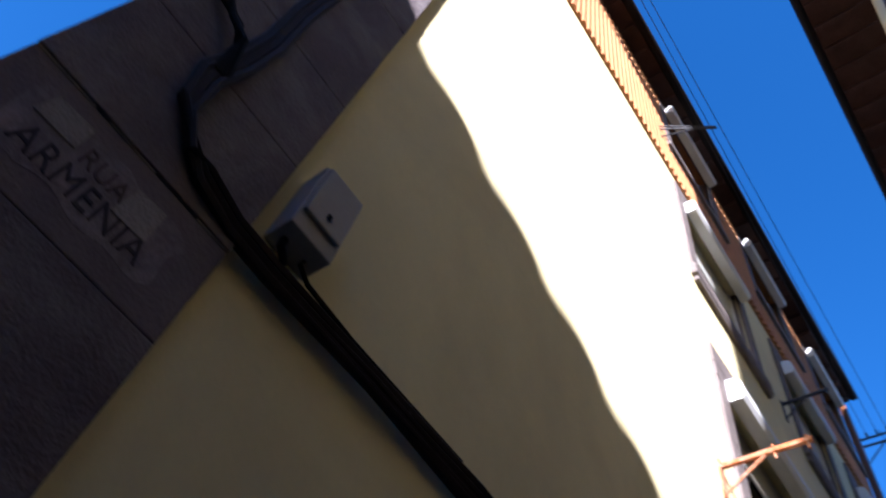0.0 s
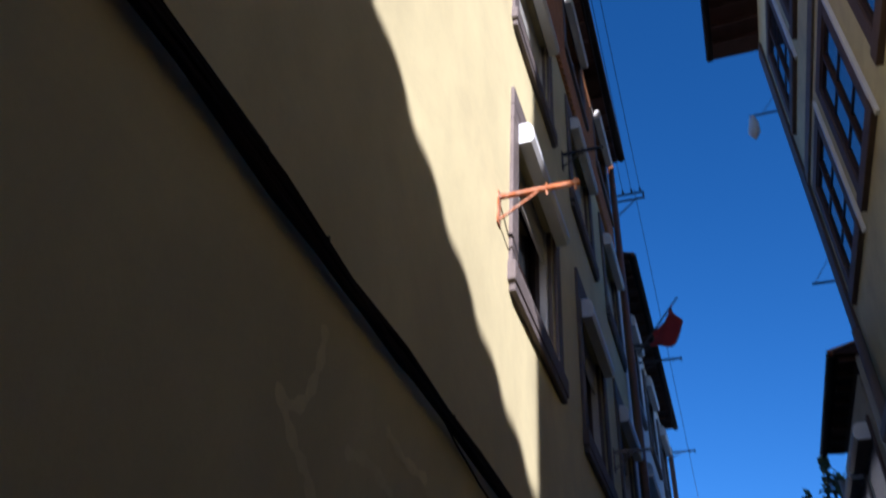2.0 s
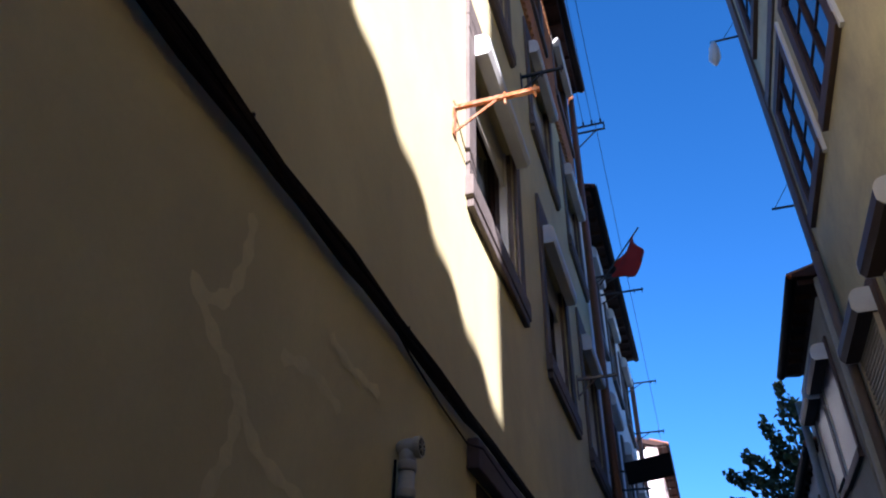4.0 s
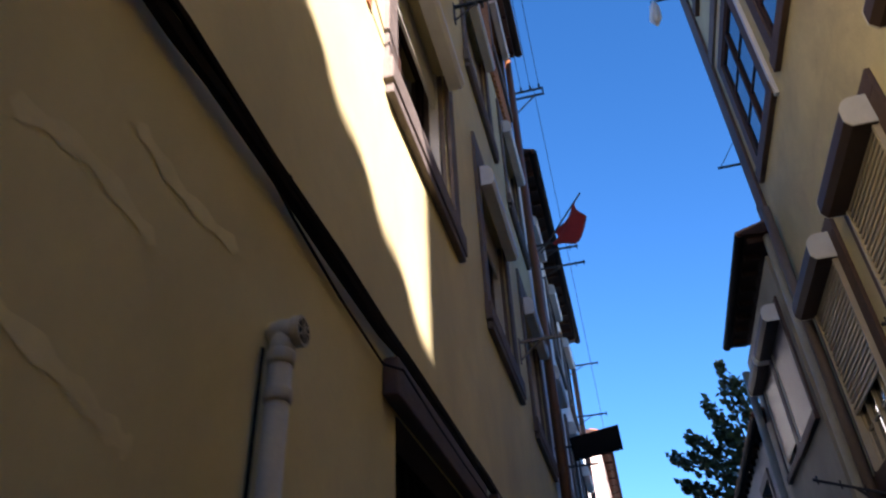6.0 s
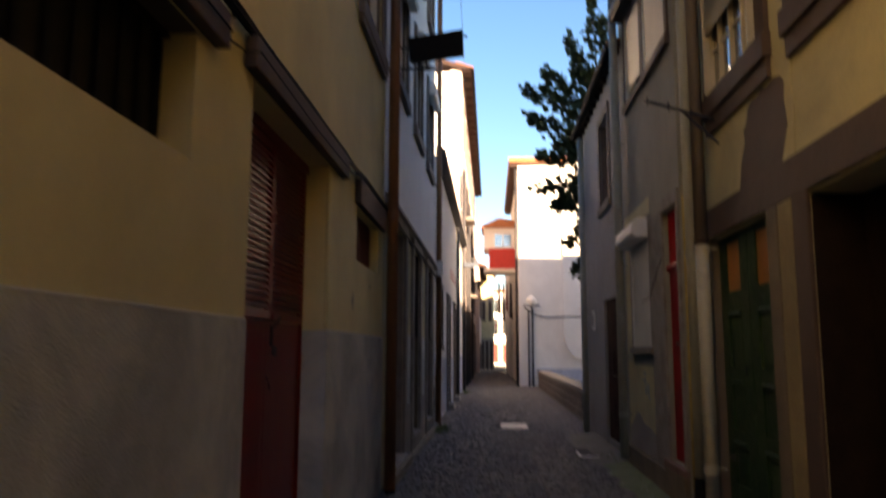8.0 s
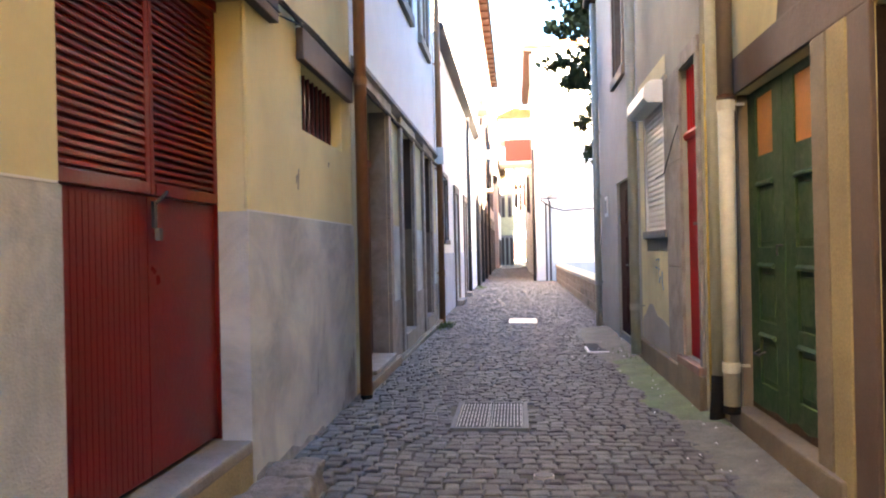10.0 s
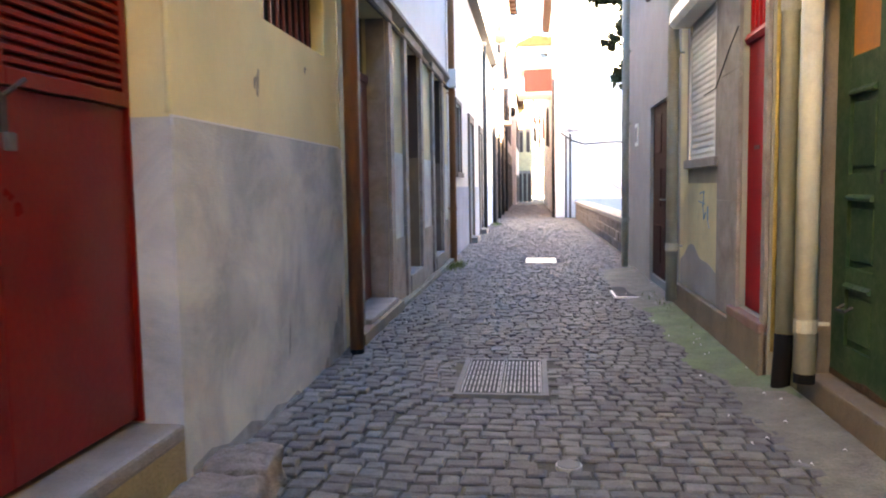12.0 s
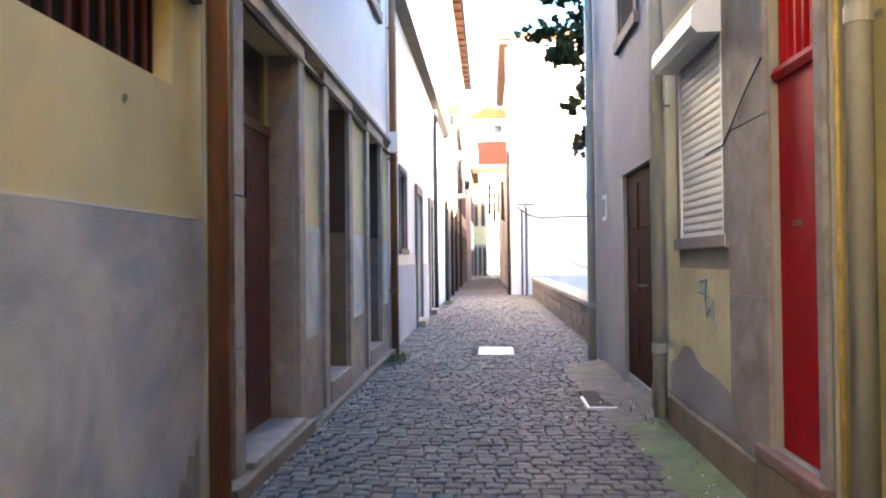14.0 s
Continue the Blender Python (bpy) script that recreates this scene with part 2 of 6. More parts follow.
PINK = material("pinkish_plaster", (0.62, 0.50, 0.44), 0.85, var=0.08, scale=1, bump=0.2)


SURROUND = material("dark_brown_granite", (0.10, 0.064, 0.053), 0.75, var=0.2, scale=4, fine=90, bump=0.3, stain=(0.08, 0.055, 0.05), stain_amt=0.4, stain_scale=2.5)
BROWNSTONE = material("brown_stained_stone", (0.20, 0.155, 0.11), 0.8, var=0.22, scale=3, fine=80, bump=0.4, stain=(0.13, 0.10, 0.08), stain_amt=0.6, stain_scale=2.5)
REDSTONE = material("reddish_stained_stone", (0.24, 0.12, 0.10), 0.8, var=0.25, scale=3, fine=80, bump=0.4, stain=(0.17, 0.14, 0.12), stain_amt=0.7, stain_scale=3)
DARKRED = material("dark_red_door_paint", (0.035, 0.008, 0.009), 0.8, var=0.2, scale=4, bump=0.15, spec=0.05)
UPPERPIPE = material("brownish_pipe_paint", (0.15, 0.115, 0.095), 0.6, var=0.15, scale=4, bump=0.15, stretch=(1, 1, 0.3))
HOOD = material("brown_shutter_box", (0.055, 0.035, 0.03), 0.6, var=0.12, scale=3, bump=0.1)
# Pale colour holds the sky reflected in curtained glass.
SKYPANE = material("sky_reflecting_pane", (0.30, 0.26, 0.27), 0.35, spec=0.5, var=0.1, scale=2, bump=0.1)


def glass_material():
    m = bpy.data.materials.new("window_glass")
    m.use_nodes = True
    b = m.node_tree.nodes["Principled BSDF"]
    b.inputs["Base Color"].default_value = (0.03, 0.035, 0.04, 1)
    b.inputs["Roughness"].default_value = 0.04
    b.inputs["IOR"].default_value = 2.4
    b.inputs["Specular IOR Level"].default_value = 1.0
    n = m.node_tree.nodes.new("ShaderNodeTexNoise")
    n.inputs["Scale"].default_value = 1.3
    bp = m.node_tree.nodes.new("ShaderNodeBump")
    bp.inputs["Strength"].default_value, bp.inputs["Distance"].default_value = 0.1, 0.01
    m.node_tree.links.new(n.outputs["Fac"], bp.inputs["Height"])
    m.node_tree.links.new(bp.outputs[0], b.inputs["Normal"])
    return m


GLASS = glass_material()


# ---- mesh tools ----
LEFT, RIGHT, RIGHT_LOW = (1.15, -1), (-2.2, 1), (-2.05, 1)     # wall plane y and the way out to the street


class Mesh:
    """Collects boxes, tubes and sheets. Points are given as (along the street, out from the wall, height) of a side, or plain x, y, z."""

    def __init__(self, side=None):
        self.v, self.f, self.side = [], [], side

    def p(self, q):
        if self.side:
            return (q[0], self.side[0] + self.side[1] * q[1], q[2])
        return tuple(q)

    def add(self, vs, fs):
        n = len(self.v)
        self.v += [self.p(q) for q in vs]
        self.f += [tuple(n + i for i in f) for f in fs]
        return self

    def box(self, x0, x1, d0, d1, z0, z1):
        return self.add([(x, d, z) for z in (z0, z1) for d in (d0, d1) for x in (x0, x1)],
                        [(0, 1, 3, 2), (4, 6, 7, 5), (0, 4, 5, 1), (2, 3, 7, 6), (0, 2, 6, 4), (1, 5, 7, 3)])

    def prism(self, pts, x0, x1):
        """A profile of (out, height) points drawn along x."""
        n = len(pts)
        return self.add([(x, d, z) for x in (x0, x1) for d, z in pts],
                        [tuple(range(n)), tuple(range(2 * n - 1, n - 1, -1))] + [(i, (i + 1) % n, n + (i + 1) % n, n + i) for i in range(n)])

    def plate(self, pts, d0, d1):
        """A profile of (x, height) points with a thickness outwards."""
        n = len(pts)
        return self.add([(x, d, z) for d in (d0, d1) for x, z in pts],
                        [tuple(range(n)), tuple(range(2 * n - 1, n - 1, -1))] + [(i, (i + 1) % n, n + (i + 1) % n, n + i) for i in range(n)])

    def tube(self, path, r, seg=10, radii=None):
        path = [Vector(self.p(q)) for q in path]
        rings, fs, vs = len(path), [], []
        up = Vector((0.03, 0.02, 1))
        for i, q in enumerate(path):
            t = (path[min(i + 1, rings - 1)] - path[max(i - 1, 0)]).normalized()
            a = t.cross(up if abs(t.z) < 0.9 else Vector((1, 0.02, 0))).normalized()
            b = t.cross(a)
            rr = radii[i] if radii else r
            vs += [tuple(q + rr * (math.cos(k * 2 * math.pi / seg) * a + math.sin(k * 2 * math.pi / seg) * b)) for k in range(seg)]
        for i in range(rings - 1):
            for k in range(seg):
                fs.append((i * seg + k, i * seg + (k + 1) % seg, (i + 1) * seg + (k + 1) % seg, (i + 1) * seg + k))
        fs += [tuple(range(seg)), tuple(range((rings - 1) * seg, rings * seg))]
        n = len(self.v)
        self.v += vs
        self.f += [tuple(n + i for i in f) for f in fs]
        return self

    def wall(self, x0, x1, z0, z1, holes, thick=0.5, out=0.0):
        """A wall with rectangular holes (x0, x1, z0, z1) through it."""
        xs = sorted({x0, x1, *[v for h in holes for v in h[:2] if x0 < v < x1]})
        zs = sorted({z0, z1, *[v for h in holes for v in h[2:4] if z0 < v < z1]})

        def solid(i, j):
            if not (0 <= i < len(xs) - 1 and 0 <= j < len(zs) - 1):
                return False
            cx, cz = (xs[i] + xs[i + 1]) / 2, (zs[j] + zs[j + 1]) / 2
            return not any(h[0] < cx < h[1] and h[2] < cz < h[3] for h in holes)
        for i in range(len(xs) - 1):
            for j in range(len(zs) - 1):
                if not solid(i, j):
                    continue
                a, b, c, e = xs[i], xs[i + 1], zs[j], zs[j + 1]
                for d in (out, out - thick):
                    self.add([(a, d, c), (b, d, c), (b, d, e), (a, d, e)], [(0, 1, 2, 3)])
                for di, dj, q in ((-1, 0, ((a, c), (a, e))), (1, 0, ((b, c), (b, e))), (0, -1, ((a, c), (b, c))), (0, 1, ((a, e), (b, e)))):
                    if not solid(i + di, j + dj):
                        (p, r), (s, u) = q
                        self.add([(p, out, r), (s, out, u), (s, out - thick, u), (p, out - thick, r)], [(0, 1, 2, 3)])
        return self


def data_of(name, m, material_, bevel=0.0, smooth=False):
    me = bpy.data.meshes.new(name)
    me.from_pydata(m.v, [], m.f)
    bm = bmesh.new()
    bm.from_mesh(me)
    bmesh.ops.remove_doubles(bm, verts=bm.verts, dist=0.0002)
    bmesh.ops.recalc_face_normals(bm, faces=bm.faces)
    if bevel:
        bmesh.ops.bevel(bm, geom=[e for e in bm.edges if len(e.link_faces) == 2 and e.calc_face_angle(0) > 0.6], offset=bevel, segments=2, affect="EDGES", profile=0.6)
    for f in bm.faces:
        f.smooth = smooth and len(f.verts) <= 4
    bm.to_mesh(me)
    bm.free()
    me.materials.append(material_)
    return me


def part(name, m, material_, parent=None, label="", bevel=0.0, smooth=False):
    ob = new(name, data_of(name, m, material_, bevel, smooth))
    if parent:
        ob.parent = parent
        base = Vector((0, 0, 0))
        q = parent
        while q:
            base += q.location
            q = q.parent
        ob.matrix_parent_inverse = Matrix.Translation(-base) if not parent.parent and parent.type == "EMPTY" else Matrix.Identity(4)
    return tagged(ob, label)


def thing(name, at, label, category, group="", kind=""):
    ob = new(name)
    ob.location = at
    ob.empty_display_size = 0.2
    return tagged(ob, label, category, group, kind)


def solo(name, m, material_, label, category="", group="", kind="", bevel=0.0, smooth=False):
    return tagged(part(name, m, material_, None, "", bevel, smooth), label, category, group, kind)


def ground_z(x):
    """The street dips a little from its start."""
    keys = [(-60, 0.0), (1.0, 0.0), (4.5, -0.22), (7.5, -0.25), (10, -0.22), (14, -0.2), (400, -0.2)]
    for (a, za), (b, zb) in zip(keys, keys[1:]):
        if x <= b:
            k = max(0.0, (x - a) / (b - a))
            k = k * k * (3 - 2 * k) if b == 4.5 else k
            return za + (zb - za) * k
    return -0.2


def camber(x, y):
    """The paving rises towards the foot of the sunny wall."""
    k = min(1.0, max(0.0, (y - 0.1) / 1.0))
    a = min(1.0, max(0.0, (x - 6.0) / 2.5)) * (1 - 0.75 * min(1.0, max(0.0, (x - 12.0) / 5)))
    return 0.085 * k * k * (3 - 2 * k) * a


# ---- window and door parts ----
def half_round(m, x0, x1, d, z, out, high):
    """A shutter box with a rounded front and top."""
    pts = [(d, z), (d + out * 0.8, z), (d + out, z + high * 0.2)]
    pts += [(d + out * (0.45 + 0.55 * math.cos(a)), z + high * (0.45 + 0.55 * math.sin(a))) for a in [k * math.pi / 12 for k in range(1, 7)]]
    pts += [(d, z + high)]
    return m.prism(pts, x0, x1)


def window(house, side, x0, x1, z0, z1, jamb=0.16, hood=None, hood_mat=WHITEPAINT, drop=0.3, slats=SHUTTERW, frame_mat=WHITEPAINT, stone=GRANITE, bars=(2, 2), sill=0.0, label="", proud=0.03, flush=0.0, pitch=0.046, hood_out=0.2, hood_high=0.24, groove=0.014, caps=None, shift=0.0, mull=0.03):
    """One window: stone surround, frame, panes, roller shutter let down by the share drop, shutter box."""
    m = Mesh(side)
    j = jamb
    m.box(x0 - j, x0, -0.02, proud, z0, z1).box(x1, x1 + j, -0.02, proud, z0, z1)
    m.box(x0 - j, x1 + j, -0.02, proud + 0.003, z1, z1 + j)
    w = part("window", m, stone, house, label, bevel=0.008)
    part("sill", Mesh(side).box(x0 - j - 0.02, x1 + j + 0.02, -0.02, proud + 0.03 + sill, z0 - j, z0), stone, w, bevel=0.012)
    for a, b in ((x0, x0 + 0.006), (x1 - 0.006, x1)):
        part("reveal", Mesh(side).box(a, b, -0.3, -0.02, z0, z1), stone, w)
    fr = Mesh(side)
    d0, d1, t = -0.24 + shift, -0.18 + shift, 0.055
    a, b, c, e = x0 + 0.006, x1 - 0.006, z0, z1
    fr.box(a, a + t, d0, d1, c, e).box(b - t, b, d0, d1, c, e).box(a + t, b - t, d0, d1, c, c + t).box(a + t, b - t, d0, d1, e - t, e)
    nx, nz = bars
    for k in range(1, nx):
        q = a + (b - a) * k / nx
        fr.box(q - mull, q + mull, d0, d1 + 0.01, c + t, e - t)
    for k in range(1, nz):
        q = c + (e - c) * k / nz
        for i in range(nx):
            l, r = a + (b - a) * i / nx + mull + 0.002, a + (b - a) * (i + 1) / nx - mull - 0.002
            fr.box(l, r, d0 + 0.01, d1 - 0.01, q - 0.014, q + 0.014)
    part("window_frame", fr, frame_mat, w)
    for i in range(nx):
        g = Mesh(side)
        g.box(a + (b - a) * i / nx + 0.03, a + (b - a) * (i + 1) / nx - 0.03, -0.215 + shift, -0.205 + shift, c + 0.03, e - 0.03)
        part("pane", g, GLASS, w)
    # Black sheet carries the shade of the room behind the panes.
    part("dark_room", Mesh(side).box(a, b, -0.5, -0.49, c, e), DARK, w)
    if drop > 0:
        s = Mesh(side)
        z, bottom = z1, z1 - (z1 - z0) * drop
        while z > bottom:
            s.prism([(flush - 0.10, z - pitch + 0.003), (flush - 0.078, z - pitch + 0.003), (flush - 0.074, z - pitch * 0.65), (flush - 0.074 - groove, z - 0.002), (flush - 0.10, z)], x0 + 0.03, x1 - 0.03)
            z -= pitch
        tagged(part("roller_shutter", s, slats, w), kind="stuff")
        for a, b in ((x0 + 0.006, x0 + 0.04), (x1 - 0.04, x1 - 0.006)):
            part("shutter_guide", Mesh(side).box(a, b, -0.13, flush - 0.06, z0, z1), hood_mat, w)
    if hood:
        m = half_round(Mesh(side), x0 - 0.02, x1 + 0.02, proud + 0.004, z1 - hood_high * 0.75, hood_out, hood_high)
        part("shutter_box", m, hood_mat if hood == 1 else hood, w)
        if caps:
            for q in (x0 - 0.034, x1 + 0.021):
                part("end_cap", half_round(Mesh(side), q, q + 0.013, proud + 0.004, z1 - hood_high * 0.75, hood_out + 0.004, hood_high + 0.004), caps, w)
    return w


def hole(x0, x1, z0, z1):
    return (x0, x1, z0, z1)


def downpipe(side, x, z0, z1, r, mat, label, d=None, collars=(), top=None, group=""):
    d = d or r + 0.03
    path = [(x, d, z0), (x, d, (z0 + z1) / 2), (x, d, z1)]
    if top:
        path += top
    ob = thing("downpipe", (x, side[0] + side[1] * d, z0), label, "drainpipe", group)
    part("pipe", Mesh(side).tube(path, r, 14), mat, ob, smooth=True)
    for z in collars:
        part("collar", Mesh(side).tube([(x, d, z - 0.04), (x, d, z + 0.04)], r + 0.007, 14), mat, ob)
        part("pipe_clip", Mesh(side).box(x - 0.012, x + 0.012, -0.01, d - r * 0.9, z + 0.0, z + 0.02), mat, ob)
    return ob


def eave(house, side, x0, x1, z, out, rise=1.3, depth=4.0, pitch=0.2, gutter=True):
    """A boarded eave with rafters under rows of round tiles, and the roof behind it."""
    r = Mesh(side)
    r.prism([(out, z), (out, z + 0.05), (-depth, z + depth * 0.35), (-depth, z + depth * 0.35 - 0.2), (0, z - 0.02)], x0, x1)
    roof = part("roof", r, BROWNWOOD, house)
    x = x0 + 0.1
    while x < x1 - 0.1:
        part("rafter", Mesh(side).box(x, x + 0.07, 0.002, out - 0.06, z - 0.09, z + 0.0), BROWNWOOD, roof)
        x += 0.42 if x1 < 30 else 1.2
    t = Mesh(side)
    x = x0
    slope = 0.35
    while x < x1 - 0.05:
        for k in range(2):
            o = out + 0.06 - k * 0.38
            ring = [(x + 0.1 + 0.095 * math.cos(a), math.sin(a) * 0.075) for a in [i * math.pi / 6 for i in range(7)]]
            vs = []
            for oo, lift in ((o, 0.05), (o - 0.42, 0.05 + 0.42 * slope - 0.02)):
                zz = z + (out - o) * slope + lift
                vs += [(px, oo, zz + pz) for px, pz in ring] + [(px, oo, zz + pz - 0.018) for px, pz in ring]
            fs = []
            for i in range(6):
                fs += [(i, i + 1, 15 + i, 14 + i), (7 + i, 8 + i, 22 + i, 21 + i), (i, i + 1, 8 + i, 7 + i)]
            t.add(vs, fs)
        x += 0.2
    tagged(part("roof_tiles", t, TILE, roof, "curved terracotta roof tiles"), kind="stuff")
    if gutter:
        g = Mesh(side)
        pts = [(out + 0.02 + 0.07 * math.cos(a), z + 0.02 + 0.07 * math.sin(a)) for a in [math.pi + i * math.pi / 6 for i in range(7)]]
        pts += [(out + 0.02 + 0.06 * math.cos(a), z + 0.02 + 0.06 * math.sin(a)) for a in [2 * math.pi - i * math.pi / 6 for i in range(7)]]
        g.prism(pts, x0, x1)
        part("gutter", g, BLACK, roof)
    return roof


def bracket(side, x, z, reach, mat, label, at=(), lift=0.0, spread=0.2, arms=1):
    """A clothes-line bracket: an arm with a stay, and short rungs."""
    ob = thing("line_bracket", (x, side[0] + side[1] * 0.03, z), label, "clothes line bracket", "clothes line brackets")
    part("arm", Mesh(side).box(x - 0.015, x + 0.015, 0.0, reach, z + 0.0, z + 0.03), mat, ob)
    part("wall_plate", Mesh(side).box(x - 0.03, x + 0.03, 0.0, 0.012, z - spread - 0.04, z + 0.06), mat, ob)
    part("stay", Mesh(side).tube([(x, 0.01, z - spread), (x, reach * 0.5, z + 0.0)], 0.011, 6), mat, ob)
    for k in at:
        part("rung", Mesh(side).tube([(x, reach * k, z - 0.05), (x, reach * k, z + 0.06)], 0.008, 6), mat, ob)
    return ob


def rough_block(x0, x1, y0, y1, z0, z1, seed):
    """A worn, uneven block of stone: a gridded box pushed about by noise, its edges rounded."""
    m = Mesh()
    n = (34, 22, 14)
    c = Vector(((x0 + x1) / 2, (y0 + y1) / 2, (z0 + z1) / 2))
    h = Vector(((x1 - x0) / 2, (y1 - y0) / 2, (z1 - z0) / 2))

    def pt(u, v, w):
        q = Vector((u, v, w))
        k = 1 - 0.05 * (abs(u * v) ** 6 + abs(v * w) ** 6 + abs(u * w) ** 6)
        p = Vector((c.x + h.x * u * k, c.y + h.y * v * k, c.z + h.z * w * k))
        s = noise.noise_vector(p * 4.5 + Vector((seed, 0, 0))) * 0.034 + noise.noise_vector(p * 14) * 0.012 + noise.noise_vector(p * 37) * 0.005
        return tuple(p + s)
    for ax in range(3):
        i1, i2 = [(1, 2), (0, 2), (0, 1)][ax]
        for s in (-1, 1):
            vs = []
            for i in range(n[i1] + 1):
                for j in range(n[i2] + 1):
                    q = [0, 0, 0]
                    q[ax], q[i1], q[i2] = s, 2 * i / n[i1] - 1, 2 * j / n[i2] - 1
                    vs.append(pt(*q))
            w = n[i2] + 1
            m.add(vs, [(i * w + j, i * w + j + 1, i * w + w + j + 1, i * w + w + j) for i in range(n[i1]) for j in range(n[i2])])
    return m


def ribbon(pts, wide, d):
    """A thin uneven smear of plaster along a line on the sunny wall."""
    m = Mesh(LEFT)
    vs = []
    for i, (x, z) in enumerate(pts):
        a, b = Vector(pts[max(0, i - 1)]), Vector(pts[min(len(pts) - 1, i + 1)])
        n = Vector((-(b - a).y, (b - a).x)).normalized() * wide * (0.5 + 0.5 * math.sin(i * 1.7 + x * 3)) * 0.5 + Vector((-(b - a).y, (b - a).x)).normalized() * wide * 0.35
        if i in (0, len(pts) - 1):
            n *= 0.1
        vs += [(x + n.x, d, z + n.y), (x - n.x, d, z - n.y)]
    return m.add(vs, [(2 * i, 2 * i + 1, 2 * i + 3, 2 * i + 2) for i in range(len(pts) - 1)])


def smooth(pts, n=6):
    out = []
    for i in range(len(pts) - 1):
        p = [Vector(pts[max(0, min(len(pts) - 1, i + k))]) for k in (-1, 0, 1, 2)]
        for j in range(n):
            t = j / n
            q = 0.5 * ((2 * p[1]) + (p[2] - p[0]) * t + (2 * p[0] - 5 * p[1] + 4 * p[2] - p[3]) * t * t + (3 * p[1] - p[0] - 3 * p[2] + p[3]) * t ** 3)
            out.append((q.x, q.y))
    return out + [tuple(pts[-1])]


# ================= ground =================
g = Mesh()
xs = [-60 + i * 2 for i in range(30)] + [i * 0.5 for i in range(0, 30)] + [15 + i * 5 for i in range(80)]
ys = (-80, -2.3, 0.1, 0.6, 1.1, 80)
g.add([(x, y, ground_z(x) + camber(x, min(y, 1.1)) - 0.017) for x in xs for y in ys], [(6 * i + k, 6 * i + k + 1, 6 * i + k + 7, 6 * i + k + 6) for i in range(len(xs) - 1) for k in range(5)])
solo("ground", g, JOINT, "earth and sand bed under the paving", kind="structure")


# ================= houses of the sunny row =================
def house(at, label):
    return thing("house", at, label, "house", "row houses")


# yellow house
A = house((5, 3, 0), "tall yellow plastered row house with granite window surrounds")
COLS = ((4.06, 5.42), (6.68, 7.98), (9.18, 10.42))
ROWS_A = ((4.66, 6.22), (7.84, 9.3), (10.9, 12.35))
low_holes = [hole(4.08, 5.42, 2.14, 2.69), hole(6.15, 7.95, 0.165, 2.76), hole(9.13, 10.4, 2.19, 2.68)]
up_holes = [hole(*c, *r) for c in COLS for r in ROWS_A[:2]]
part("wall", Mesh(LEFT).wall(0.29, 10.78, -0.4, 9.95, low_holes + up_holes, 0.45), YELLOW, A)
part("clad_wall", Mesh(LEFT).wall(0.29, 10.78, 9.95, 12.7, [hole(*c, *ROWS_A[2]) for c in COLS], 0.45, 0.02), CLAD, A)
ribs = Mesh(LEFT)
x = 0.32
while x < 10.75:
    spans = [(9.96, 12.6)]
    for c in COLS:
        if c[0] - 0.15 < x < c[1] + 0.15:
            spans = [(9.96, 10.72), (12.54, 12.6)]
    for a, b in spans:
        ribs.box(x, x + 0.05, 0.02, 0.05, a, b)
    x += 0.11
part("cladding_ribs", ribs, CLAD, A)
back = Mesh()
back.box(-0.27, 10.78, 1.62, 8.0, -0.4, 12.4)
part("house_body", back, YELLOW, A)
dado = Mesh(LEFT).wall(0.3, 10.78, -0.4, 1.52, [hole(6.15, 7.935, -0.5, 2.0)], 0.004, 0.012)
part("dado", dado, DADO, A)
part("under_sill", Mesh(LEFT).box(6.155, 7.93, 0.0, 0.014, -0.4, 0.12), OCHRE, A)
part("dado_edge", Mesh(LEFT).box(7.95, 10.7, 0.0, 0.0135, 1.521, 1.531).box(0.3, 6.13, 0.0, 0.0135, 1.521, 1.531), WHITEPAINT, A)
part("reveal_dado", Mesh(LEFT).box(7.9365, 7.9495, -0.26, 0.011, 0.165, 1.52), DADO, A)
for c in COLS:
    for k, r in enumerate(ROWS_A):
        w = window(A, LEFT, *c, *r, jamb=0.17, hood=1, drop=(0.25, 0.4, 0.3)[k], frame_mat=BROWNWOOD, bars=(2, 2), proud=0.03 if k < 2 else 0.06, hood_out=0.13, hood_high=0.24)
        if k < 2:
            part("lintel_stone", Mesh(LEFT).box(c[0] - 0.17, c[1] + 0.17, 0.002, 0.033, r[1] + 0.174, r[1] + 0.4), GRANITE, w)
        part("apron", Mesh(LEFT).box(c[0] - 0.15, c[1] + 0.15, 0.0, 0.05, r[0] - 0.24, r[0] - 0.172), GRANITE, w, bevel=0.01)
eave(A, LEFT, -0.3, 10.85, 12.7, 0.32)
# pilaster of dressed stone at the corner, laid in courses
cor = part("corner_pilaster", Mesh(LEFT).box(-0.27, 0.288, -0.45, 0.0, -0.4, 12.6), CORNERSTONE, A)
COURSES = [-0.38, 0.12, 0.6, 1.05, 1.57, 2.05, 2.5, 2.84, 3.3, 3.78, 4.2, 4.72, 5.15, 5.6, 6.1, 6.55, 7.05, 7.5, 8.0, 8.45, 8.95, 9.4, 9.9, 10.35, 10.85, 11.3, 11.8, 12.2, 12.58]
random.seed(4)
for z0, z1 in zip(COURSES, COURSES[1:]):
    part("stone", Mesh(LEFT).box(-0.285, 0.295, 0.0, 0.037 + (0.0 if z0 == 2.5 else random.uniform(0, 0.008)), z0 + 0.002, z1 - 0.002), SIGNBLOCK if z0 == 2.5 else CORNERSTONE, cor, bevel=0.005)
